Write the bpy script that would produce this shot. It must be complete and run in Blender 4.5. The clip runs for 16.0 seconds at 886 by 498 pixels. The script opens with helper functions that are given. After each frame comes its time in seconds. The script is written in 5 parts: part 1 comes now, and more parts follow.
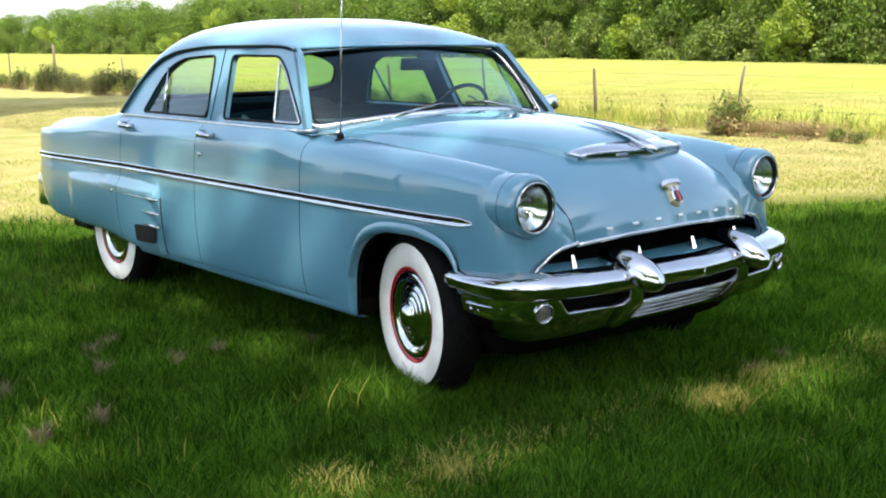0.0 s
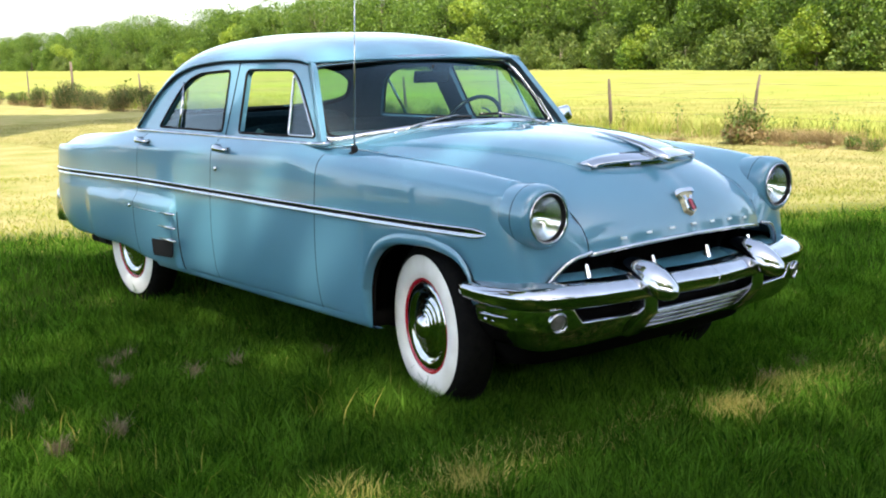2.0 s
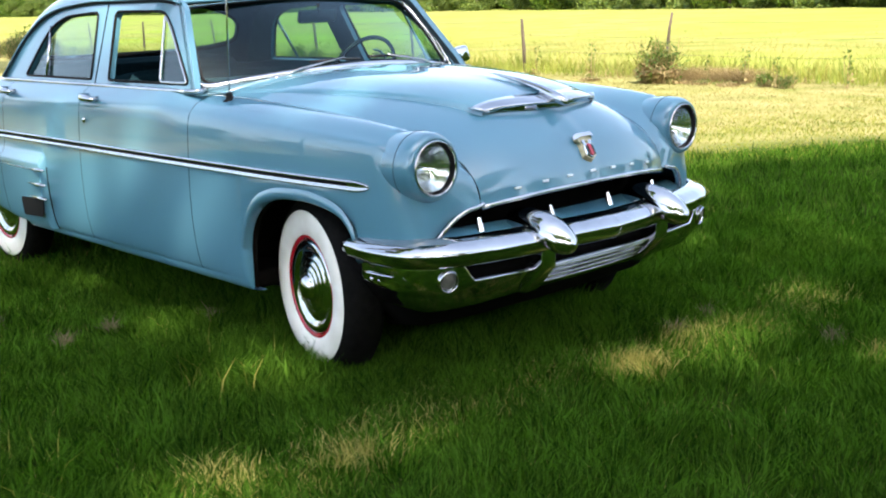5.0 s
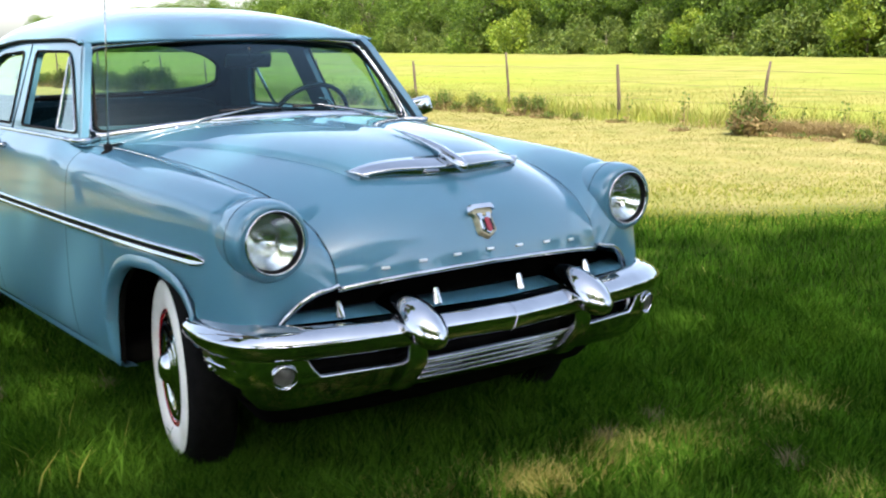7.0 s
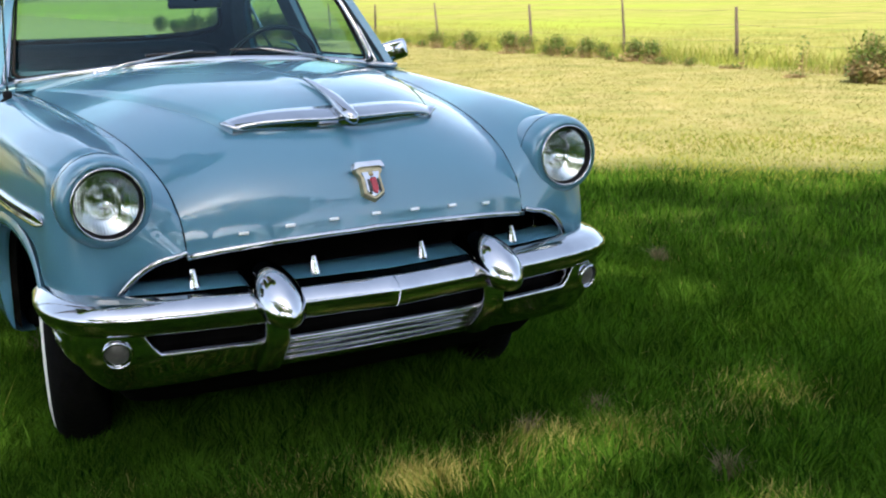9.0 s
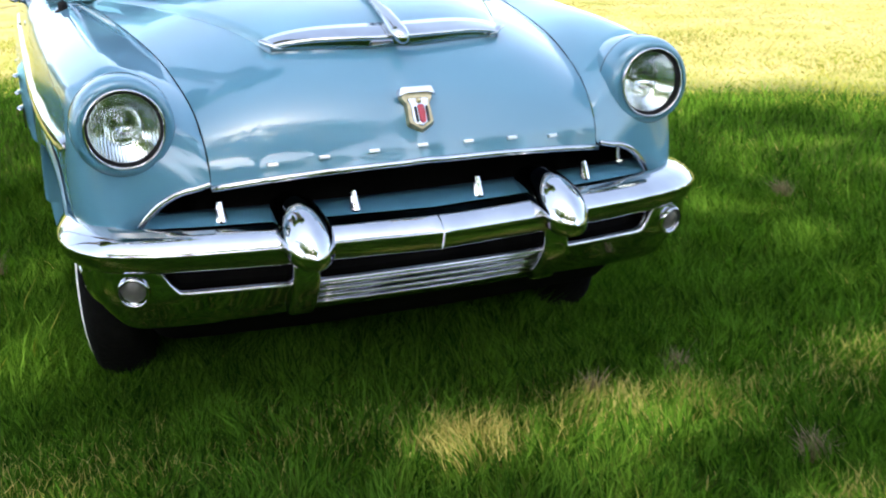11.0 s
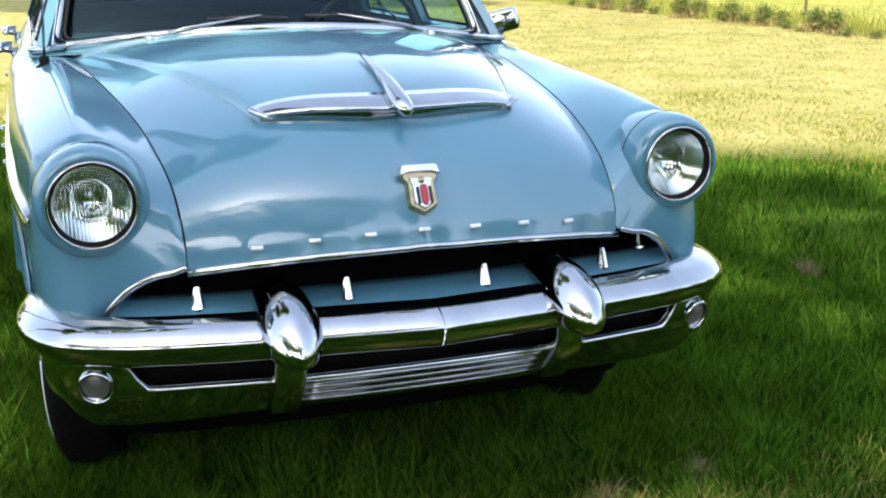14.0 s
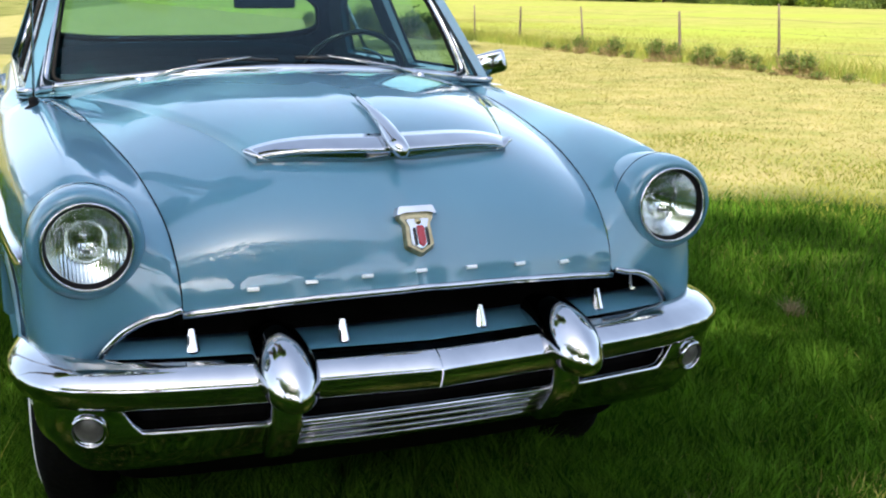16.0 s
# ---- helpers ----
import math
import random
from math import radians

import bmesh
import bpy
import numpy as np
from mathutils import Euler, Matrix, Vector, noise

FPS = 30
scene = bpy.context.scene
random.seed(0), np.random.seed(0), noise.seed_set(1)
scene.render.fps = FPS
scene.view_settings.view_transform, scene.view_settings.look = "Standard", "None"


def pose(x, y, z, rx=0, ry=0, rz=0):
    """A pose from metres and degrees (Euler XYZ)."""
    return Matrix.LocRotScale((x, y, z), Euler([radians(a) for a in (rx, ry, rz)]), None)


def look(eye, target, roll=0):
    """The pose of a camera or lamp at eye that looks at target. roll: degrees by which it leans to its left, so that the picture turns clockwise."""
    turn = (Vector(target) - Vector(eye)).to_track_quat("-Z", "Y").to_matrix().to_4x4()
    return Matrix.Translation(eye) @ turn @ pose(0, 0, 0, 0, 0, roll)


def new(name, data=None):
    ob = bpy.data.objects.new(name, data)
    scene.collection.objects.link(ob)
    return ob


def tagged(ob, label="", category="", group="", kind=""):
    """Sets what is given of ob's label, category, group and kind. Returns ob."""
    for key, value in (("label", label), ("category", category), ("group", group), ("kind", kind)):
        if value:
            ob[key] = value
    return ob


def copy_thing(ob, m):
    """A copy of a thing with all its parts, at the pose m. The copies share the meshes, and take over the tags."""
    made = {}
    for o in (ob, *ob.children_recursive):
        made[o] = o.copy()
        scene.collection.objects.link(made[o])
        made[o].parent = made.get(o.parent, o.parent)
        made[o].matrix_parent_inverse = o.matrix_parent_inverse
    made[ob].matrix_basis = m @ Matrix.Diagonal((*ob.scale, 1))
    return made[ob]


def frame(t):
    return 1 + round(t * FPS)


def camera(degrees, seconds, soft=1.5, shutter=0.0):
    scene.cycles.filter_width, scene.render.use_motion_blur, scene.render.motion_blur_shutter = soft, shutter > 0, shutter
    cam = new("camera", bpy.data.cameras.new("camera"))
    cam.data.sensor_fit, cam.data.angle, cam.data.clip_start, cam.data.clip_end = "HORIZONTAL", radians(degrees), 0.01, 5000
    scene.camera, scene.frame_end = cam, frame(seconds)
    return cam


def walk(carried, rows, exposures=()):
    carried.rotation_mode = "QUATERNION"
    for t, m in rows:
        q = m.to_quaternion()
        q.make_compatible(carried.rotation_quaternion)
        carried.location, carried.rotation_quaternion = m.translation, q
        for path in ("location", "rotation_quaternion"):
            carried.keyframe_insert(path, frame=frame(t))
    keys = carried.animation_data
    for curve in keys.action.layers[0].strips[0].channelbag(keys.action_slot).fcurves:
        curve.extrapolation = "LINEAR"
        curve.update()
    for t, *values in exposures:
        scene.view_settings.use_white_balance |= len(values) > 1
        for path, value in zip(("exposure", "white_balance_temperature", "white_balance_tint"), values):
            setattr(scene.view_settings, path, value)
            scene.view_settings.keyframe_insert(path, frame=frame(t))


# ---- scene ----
cam = camera(43.0, 16.0, 2.0, 0.3)
PATH = [
    (0, (3.546, -3.576, 1.44), (2.028, -2.324, 1.082), -0.6),
    (0.5, (3.554, -3.563, 1.435), (2.037, -2.321, 1.044), -0.7),
    (1, (3.564, -3.566, 1.439), (2.026, -2.341, 1.073), -1.1),
    (1.5, (3.561, -3.567, 1.44), (2.023, -2.335, 1.098), -1.2),
    (2, (3.567, -3.578, 1.438), (2.027, -2.347, 1.102), -1.3),
    (2.5, (3.558, -3.58, 1.434), (2.009, -2.366, 1.078), -1.4),
    (3, (3.544, -3.575, 1.435), (2.01, -2.344, 1.073), -1.3),
    (3.5, (3.531, -3.58, 1.438), (1.997, -2.351, 1.071), -1.4),
    (4, (3.49, -3.573, 1.426), (2.004, -2.297, 1.02), -1.0),
    (4.5, (3.438, -3.517, 1.417), (1.986, -2.204, 1.006), -1.6),
    (4.7, (3.413, -3.422, 1.416), (1.984, -2.09, 0.989), -1.9),
    (6.8, (3.406, -2.308, 1.403), (1.814, -1.174, 0.982), -1.0),
    (7, (3.479, -2.192, 1.408), (1.885, -1.039, 1.046), -0.9),
    (7.5, (3.521, -1.969, 1.405), (1.927, -0.847, 0.959), -2.2),
    (8, (3.505, -1.665, 1.389), (1.955, -0.455, 1.026), 3.6),
    (8.5, (3.477, -1.486, 1.374), (1.875, -0.364, 0.956), -1.1),
    (8.7, (3.518, -1.41, 1.367), (1.845, -0.396, 0.95), -1.9),
    (10.8, (3.398, -0.952, 1.355), (1.617, -0.237, 0.793), -1.4),
    (11, (3.329, -0.915, 1.35), (1.536, -0.259, 0.753), -1.5),
    (11.5, (3.172, -0.756, 1.376), (1.316, -0.229, 0.849), -0.4),
    (12, (3.085, -0.731, 1.39), (1.208, -0.228, 0.915), -1.2),
    (12.5, (3.054, -0.769, 1.384), (1.201, -0.206, 0.886), -1.2),
    (13, (3.039, -0.779, 1.376), (1.221, -0.15, 0.83), -0.3),
    (13.5, (3.052, -0.798, 1.381), (1.234, -0.169, 0.835), -0.4),
    (14, (3.05, -0.798, 1.373), (1.231, -0.146, 0.856), -0.0),
    (14.5, (3.041, -0.806, 1.369), (1.231, -0.138, 0.845), -0.1),
    (15, (3.041, -0.823, 1.379), (1.218, -0.164, 0.886), -0.1),
    (15.5, (3.042, -0.841, 1.38), (1.208, -0.194, 0.916), 0.3),
    (16, (3.026, -0.841, 1.37), (1.206, -0.142, 0.925), 0.2),
]
EXPOSURES = [(0.0, 1.95), (3.5, 1.95), (4.5, 2.1), (7.0, 1.85), (7.5, 1.8), (8.0, 1.82), (8.7, 1.65), (10.8, 2.3), (11.0, 2.3), (11.6, 2.3), (12.1, 1.95), (12.5, 1.92), (13.5, 2.0), (14.5, 2.0), (16.0, 1.75)]
walk(cam, [(t, look(eye, target, roll)) for t, eye, target, roll in PATH], EXPOSURES)

# ---- world, sun, exposure ----
SUN_AZ, SUN_EL = -34.0, 47.0          # where the sun stands: degrees from +x towards +y, and above the horizon
sun_way = Vector((math.cos(radians(SUN_AZ)) * math.cos(radians(SUN_EL)), math.sin(radians(SUN_AZ)) * math.cos(radians(SUN_EL)), math.sin(radians(SUN_EL))))
world = bpy.data.worlds.new("sky")
scene.world = world
world.use_nodes = True
wn = world.node_tree.nodes
sky = wn.new("ShaderNodeTexSky")
sky.sky_type, sky.sun_disc = "NISHITA", False
sky.sun_elevation, sky.sun_rotation = radians(SUN_EL), radians(90 - SUN_AZ)
sky.air_density, sky.dust_density, sky.ozone_density = 1.0, 2.6, 1.0
wn["Background"].inputs["Strength"].default_value = 0.15
haze = wn.new("ShaderNodeHueSaturation")
haze.inputs["Saturation"].default_value, haze.inputs["Value"].default_value = 0.72, 1.0
world.node_tree.links.new(sky.outputs[0], haze.inputs["Color"])
world.node_tree.links.new(haze.outputs[0], wn["Background"].inputs["Color"])
sun = new("sun", bpy.data.lights.new("sun", "SUN"))
sun.data.energy, sun.data.angle, sun.data.color = 3.3, radians(0.55), (1.0, 0.88, 0.68)
sun.matrix_world = look(sun_way * 60, (0, 0, 0))


# ---- materials ----
def material(name, colour=(0.5, 0.5, 0.5), rough=0.5, metal=0.0, coat=0.0, ior=1.45):
    m = bpy.data.materials.new(name)
    m.use_nodes = True
    p = m.node_tree.nodes["Principled BSDF"]
    p.inputs["Base Color"].default_value = (*colour, 1)
    p.inputs["Roughness"].default_value = rough
    p.inputs["Metallic"].default_value = metal
    p.inputs["IOR"].default_value = ior
    p.inputs["Coat Weight"].default_value = coat
    p.inputs["Coat Roughness"].default_value = 0.04
    return m


def textured(m, low, high, scale, detail=4.0, rough=None, bump=0.0, bump_scale=None, coords="Object", stretch=(1, 1, 1), second=None):
    """Noise between two colours, a second larger noise that shifts them, and a noise bump."""
    nt = m.node_tree
    p = nt.nodes["Principled BSDF"]
    tc = nt.nodes.new("ShaderNodeTexCoord")
    mp = nt.nodes.new("ShaderNodeMapping")
    mp.inputs["Scale"].default_value = stretch
    nt.links.new(tc.outputs[coords], mp.inputs["Vector"])
    n = nt.nodes.new("ShaderNodeTexNoise")
    n.inputs["Scale"].default_value, n.inputs["Detail"].default_value = scale, detail
    nt.links.new(mp.outputs[0], n.inputs["Vector"])
    r = nt.nodes.new("ShaderNodeValToRGB")
    r.color_ramp.elements[0].position, r.color_ramp.elements[0].color = 0.3, (*low, 1)
    r.color_ramp.elements[1].position, r.color_ramp.elements[1].color = 0.7, (*high, 1)
    nt.links.new(n.outputs["Fac"], r.inputs["Fac"])
    out = r.outputs["Color"]
    if second:
        colour, scale2, a, b = second
        n2 = nt.nodes.new("ShaderNodeTexNoise")
        n2.inputs["Scale"].default_value, n2.inputs["Detail"].default_value = scale2, 3.0
        nt.links.new(mp.outputs[0], n2.inputs["Vector"])
        r2 = nt.nodes.new("ShaderNodeValToRGB")
        r2.color_ramp.elements[0].position, r2.color_ramp.elements[0].color = a, (0, 0, 0, 1)
        r2.color_ramp.elements[1].position, r2.color_ramp.elements[1].color = b, (1, 1, 1, 1)
        nt.links.new(n2.outputs["Fac"], r2.inputs["Fac"])
        mix = nt.nodes.new("ShaderNodeMix")
        mix.data_type = "RGBA"
        nt.links.new(r2.outputs["Color"], mix.inputs[0])
        nt.links.new(out, mix.inputs[6])
        mix.inputs[7].default_value = (*colour, 1)
        out = mix.outputs[2]
    nt.links.new(out, p.inputs["Base Color"])
    if rough:
        mr = nt.nodes.new("ShaderNodeMapRange")
        mr.inputs["To Min"].default_value, mr.inputs["To Max"].default_value = rough
        nt.links.new(n.outputs["Fac"], mr.inputs["Value"])
        nt.links.new(mr.outputs[0], p.inputs["Roughness"])
    if bump:
        nb = nt.nodes.new("ShaderNodeTexNoise")
        nb.inputs["Scale"].default_value, nb.inputs["Detail"].default_value = bump_scale or scale * 3, 5.0
        nt.links.new(mp.outputs[0], nb.inputs["Vector"])
        b = nt.nodes.new("ShaderNodeBump")
        b.inputs["Strength"].default_value, b.inputs["Distance"].default_value = bump, 0.02
        nt.links.new(nb.outputs["Fac"], b.inputs["Height"])
        nt.links.new(b.outputs[0], p.inputs["Normal"])
    return m


def leafy(m, low, high, through_colour, gloss=0.35, patch=0.5):
    """Foliage: colour by island, light that shines through."""
    nt = m.node_tree
    p = nt.nodes["Principled BSDF"]
    p.inputs["Specular IOR Level"].default_value = gloss
    g = nt.nodes.new("ShaderNodeNewGeometry")
    r = nt.nodes.new("ShaderNodeValToRGB")
    r.color_ramp.elements[0].color, r.color_ramp.elements[1].color = (*low, 1), (*high, 1)
    nt.links.new(g.outputs["Random Per Island"], r.inputs["Fac"])
    tc = nt.nodes.new("ShaderNodeTexCoord")
    n = nt.nodes.new("ShaderNodeTexNoise")
    n.inputs["Scale"].default_value = patch
    nt.links.new(tc.outputs["Object"], n.inputs["Vector"])
    mix = nt.nodes.new("ShaderNodeMix")
    mix.data_type, mix.blend_type = "RGBA", "MULTIPLY"
    mix.inputs[0].default_value = 0.7
    r2 = nt.nodes.new("ShaderNodeValToRGB")
    r2.color_ramp.elements[0].position, r2.color_ramp.elements[0].color = 0.35, (0.55, 0.55, 0.5, 1)
    r2.color_ramp.elements[1].position, r2.color_ramp.elements[1].color = 0.65, (1.15, 1.1, 1.0, 1)
    nt.links.new(n.outputs["Fac"], r2.inputs["Fac"])
    nt.links.new(r.outputs[0], mix.inputs[6])
    nt.links.new(r2.outputs[0], mix.inputs[7])
    nt.links.new(mix.outputs[2], p.inputs["Base Color"])
    t = nt.nodes.new("ShaderNodeBsdfTranslucent")
    mix2 = nt.nodes.new("ShaderNodeMix")
    mix2.data_type, mix2.blend_type = "RGBA", "MULTIPLY"
    mix2.inputs[0].default_value = 1.0
    nt.links.new(mix.outputs[2], mix2.inputs[6])
    mix2.inputs[7].default_value = (*through_colour, 1)
    nt.links.new(mix2.outputs[2], t.inputs["Color"])
    s = nt.nodes.new("ShaderNodeMixShader")
    s.inputs[0].default_value = 0.4
    nt.links.new(p.outputs[0], s.inputs[1])
    nt.links.new(t.outputs[0], s.inputs[2])
    nt.links.new(s.outputs[0], nt.nodes["Material Output"].inputs["Surface"])
    return m


def glass(name, tint, gloss=1.0, cool=(0.85, 0.97, 1.0)):
    m = bpy.data.materials.new(name)
    m.use_nodes = True
    nt = m.node_tree
    nt.nodes.remove(nt.nodes["Principled BSDF"])
    tr, gl, lw, mx = [nt.nodes.new("ShaderNode" + k) for k in ("BsdfTransparent", "BsdfGlossy", "LayerWeight", "MixShader")]
    tr.inputs["Color"].default_value = (*tint, 1)
    gl.inputs["Roughness"].default_value = 0.01
    gl.inputs["Color"].default_value = (*[c * gloss for c in cool], 1)
    lw.inputs["Blend"].default_value = 0.5
    five, up = nt.nodes.new("ShaderNodeMath"), nt.nodes.new("ShaderNodeMath")
    five.operation, five.inputs[1].default_value = "POWER", 4.0
    up.operation, up.inputs[1].default_value, up.inputs[2].default_value = "MULTIPLY_ADD", 0.96, 0.035
    nt.links.new(lw.outputs["Facing"], five.inputs[0])
    nt.links.new(five.outputs[0], up.inputs[0])
    nt.links.new(up.outputs[0], mx.inputs[0])
    nt.links.new(tr.outputs[0], mx.inputs[1])
    nt.links.new(gl.outputs[0], mx.inputs[2])
    nt.links.new(mx.outputs[0], nt.nodes["Material Output"].inputs["Surface"])
    return m


PAINT = textured(material("blue_paint", (0.13, 0.25, 0.33), 0.4, 0.0, 1.0), (0.07, 0.194, 0.28), (0.079, 0.208, 0.297), 2.0, 3.0, (0.4, 0.5))
gloss = PAINT.node_tree.nodes["Principled BSDF"].inputs
gloss["Coat IOR"].default_value, gloss["Coat Roughness"].default_value, gloss["Specular IOR Level"].default_value = 1.72, 0.012, 0.25
CHROME = textured(material("chrome", (0.8, 0.8, 0.8), 0.06, 1.0), (0.45, 0.47, 0.5), (0.56, 0.575, 0.595), 9.0, 4.0, (0.03, 0.10))
DULL_CHROME = textured(material("worn_chrome", (0.6, 0.6, 0.6), 0.2, 1.0), (0.34, 0.345, 0.35), (0.5, 0.5, 0.5), 14.0, 5.0, (0.05, 0.2))
BRIGHT = textured(material("silvered_glass", (0.9, 0.9, 0.9), 0.08, 1.0), (0.85, 0.86, 0.86), (0.92, 0.92, 0.92), 20.0, 3.0, (0.05, 0.14))
LETTER = material("satin_chrome", (0.85, 0.86, 0.87), 0.42, 1.0)
REFLECTOR = material("fluted_reflector", (0.74, 0.755, 0.74), 0.13, 1.0)
rt = REFLECTOR.node_tree
rc, rw, rb = rt.nodes.new("ShaderNodeTexCoord"), rt.nodes.new("ShaderNodeTexWave"), rt.nodes.new("ShaderNodeBump")
rw.inputs["Scale"].default_value = 40.0
rb.inputs["Strength"].default_value, rb.inputs["Distance"].default_value = 0.3, 0.001
rt.links.new(rc.outputs["Object"], rw.inputs["Vector"])
rt.links.new(rw.outputs["Fac"], rb.inputs["Height"])
rt.links.new(rb.outputs[0], rt.nodes["Principled BSDF"].inputs["Normal"])
RUBBER = textured(material("tyre_rubber", (0.015, 0.015, 0.016), 0.75), (0.003, 0.003, 0.0033), (0.007, 0.0068, 0.0066), 30.0, 4.0, (0.6, 0.9), 0.2, 80.0)
WHITEWALL = textured(material("whitewall", (0.78, 0.77, 0.72), 0.5), (0.68, 0.66, 0.60), (0.82, 0.81, 0.77), 9.0, 5.0, (0.4, 0.6))
RED = textured(material("red_wheel_paint", (0.35, 0.01, 0.02), 0.25, 0.0, 0.5), (0.3, 0.008, 0.018), (0.4, 0.014, 0.025), 8.0)
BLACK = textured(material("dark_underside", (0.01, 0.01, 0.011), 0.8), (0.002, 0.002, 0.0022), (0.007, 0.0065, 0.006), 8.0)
GASKET = material("black_rubber_gasket", (0.012, 0.012, 0.013), 0.6)
CLOTH = textured(material("dark_seat_cloth", (0.03, 0.035, 0.04), 0.9), (0.006, 0.022, 0.032), (0.014, 0.036, 0.05), 60.0, 4.0, (0.8, 0.95), 0.3)
LINER = textured(material("headliner", (0.08, 0.1, 0.1), 0.9), (0.022, 0.042, 0.05), (0.036, 0.06, 0.07), 20.0)
DASH = textured(material("dashboard_paint", (0.05, 0.08, 0.1), 0.35, 0.0, 0.4), (0.045, 0.07, 0.09), (0.06, 0.09, 0.115), 6.0)
BLACK_GLOSS = material("black_plastic", (0.012, 0.012, 0.014), 0.25)
WINDOW = glass("window_glass", (0.72, 0.86, 0.81))
SHIELD = glass("windshield_glass", (0.34, 0.58, 0.57), 0.72, (0.66, 0.9, 1.0))
for dark in (RUBBER, BLACK, GASKET, CLOTH):
    dark.node_tree.nodes["Principled BSDF"].inputs["Specular IOR Level"].default_value = 0.06
LENS = glass("lamp_glass", (0.9, 0.93, 0.93))
AMBER = textured(material("frosted_lamp_glass", (0.4, 0.42, 0.42), 0.3, 0.0, 0.3), (0.06, 0.058, 0.055), (0.12, 0.115, 0.105), 40.0)
GOLD = textured(material("tarnished_gold", (0.4, 0.34, 0.2), 0.3, 0.9), (0.3, 0.25, 0.14), (0.5, 0.43, 0.26), 60.0)
# lawn blades in two tones: a lighter sunlit colour, then a darker shaded one
SUN_GRASS = leafy(material("sun_toned_yellow_blade", (0.2, 0.22, 0.05), 0.6), (0.13, 0.18, 0.03), (0.3, 0.295, 0.075), (1.1, 1.2, 0.5), 0.0, 1.1)
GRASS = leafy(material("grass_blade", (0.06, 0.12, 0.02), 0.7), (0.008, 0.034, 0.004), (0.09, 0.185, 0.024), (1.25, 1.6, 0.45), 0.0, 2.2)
FIELD_GRASS = leafy(material("field_grass_blade", (0.2, 0.25, 0.04), 0.6), (0.16, 0.185, 0.042), (0.31, 0.285, 0.095), (1.1, 1.1, 0.5), 0.1, 0.25)
LEAF = leafy(material("leaf", (0.06, 0.11, 0.02), 0.5), (0.022, 0.056, 0.008), (0.145, 0.225, 0.035), (1.5, 1.7, 0.5))
BUSH_LEAF = leafy(material("bush_leaf", (0.08, 0.12, 0.03), 0.55), (0.045, 0.09, 0.018), (0.16, 0.21, 0.05), (1.3, 1.4, 0.5))
# bramble leaves, their colour darkened for the shade they stand in
BRAMBLE = leafy(material("shaded_bramble_leaf", (0.05, 0.08, 0.02), 0.5), (0.022, 0.042, 0.012), (0.085, 0.11, 0.035), (1.3, 1.4, 0.5))
STRAW = leafy(material("dry_stalk", (0.3, 0.22, 0.12), 0.8), (0.22, 0.16, 0.085), (0.44, 0.36, 0.20), (1.0, 0.9, 0.6))
BARK = textured(material("bark", (0.1, 0.08, 0.06), 0.9), (0.06, 0.048, 0.036), (0.16, 0.13, 0.1), 6.0, 6.0, None, 0.6, 14.0, "Object", (1, 1, 0.25))
POST_WOOD = textured(material("weathered_post", (0.16, 0.12, 0.09), 0.9), (0.04, 0.028, 0.02), (0.13, 0.1, 0.08), 12.0, 6.0, None, 0.5, 30.0, "Object", (1, 1, 0.12))
MOWN = leafy(material("mown_straw", (0.3, 0.28, 0.12), 0.8), (0.2, 0.205, 0.07), (0.31, 0.285, 0.125), (1.0, 1.0, 0.6), 0.0, 0.8)
WIRE = material("rusty_wire", (0.12, 0.09, 0.07), 0.7, 0.6)


# ---- building helpers ----
def bez(knots):
    """A smooth curve through (t, value) knots: cubic, with no overshoot between them."""
    xs, ys = [k[0] for k in knots], [k[1] for k in knots]
    d = [(ys[i + 1] - ys[i]) / (xs[i + 1] - xs[i]) for i in range(len(xs) - 1)]
    m = [d[0]] + [0 if a * b <= 0 else 2 * a * b / (a + b) for a, b in zip(d, d[1:])] + [d[-1]]

    def value(x):
        if x <= xs[0]:
            return ys[0]
        if x >= xs[-1]:
            return ys[-1]
        i = next(k for k in range(len(xs) - 1) if x <= xs[k + 1])
        h = xs[i + 1] - xs[i]
        t = (x - xs[i]) / h
        return (2 * t**3 - 3 * t * t + 1) * ys[i] + (t**3 - 2 * t * t + t) * h * m[i] + (3 * t * t - 2 * t**3) * ys[i + 1] + (t**3 - t * t) * h * m[i + 1]

    return value


def spline(points, n, closed=False):
    """Catmull-Rom through points (tuples of any length), n pieces a span."""
    P = [np.array(p, float) for p in points]
    out, count = [], len(P)
    spans = count if closed else count - 1
    for i in range(spans):
        a = P[(i - 1) % count] if closed or i else 2 * P[0] - P[1]
        b, c = P[i], P[(i + 1) % count]
        e = P[(i + 2) % count] if closed or i + 2 < count else 2 * P[-1] - P[-2]
        for k in range(n):
            t = k / n
            out.append(0.5 * (2 * b + (c - a) * t + (2 * a - 5 * b + 4 * c - e) * t * t + (3 * b - a - 3 * c + e) * t**3))
    if not closed:
        out.append(P[-1])
    return out


def grid_bm(rows, flip=False, closed=False, bm=None):
    """Quads between rows of points of equal length."""
    bm = bm or bmesh.new()
    vs = [[bm.verts.new(p) for p in row] for row in rows]
    for a, b in zip(vs, vs[1:]):
        n = len(a)
        for i in range(n if closed else n - 1):
            j = (i + 1) % n
            q = (a[i], a[j], b[j], b[i])
            try:
                bm.faces.new(q[::-1] if flip else q)
            except ValueError:
                pass
    return bm


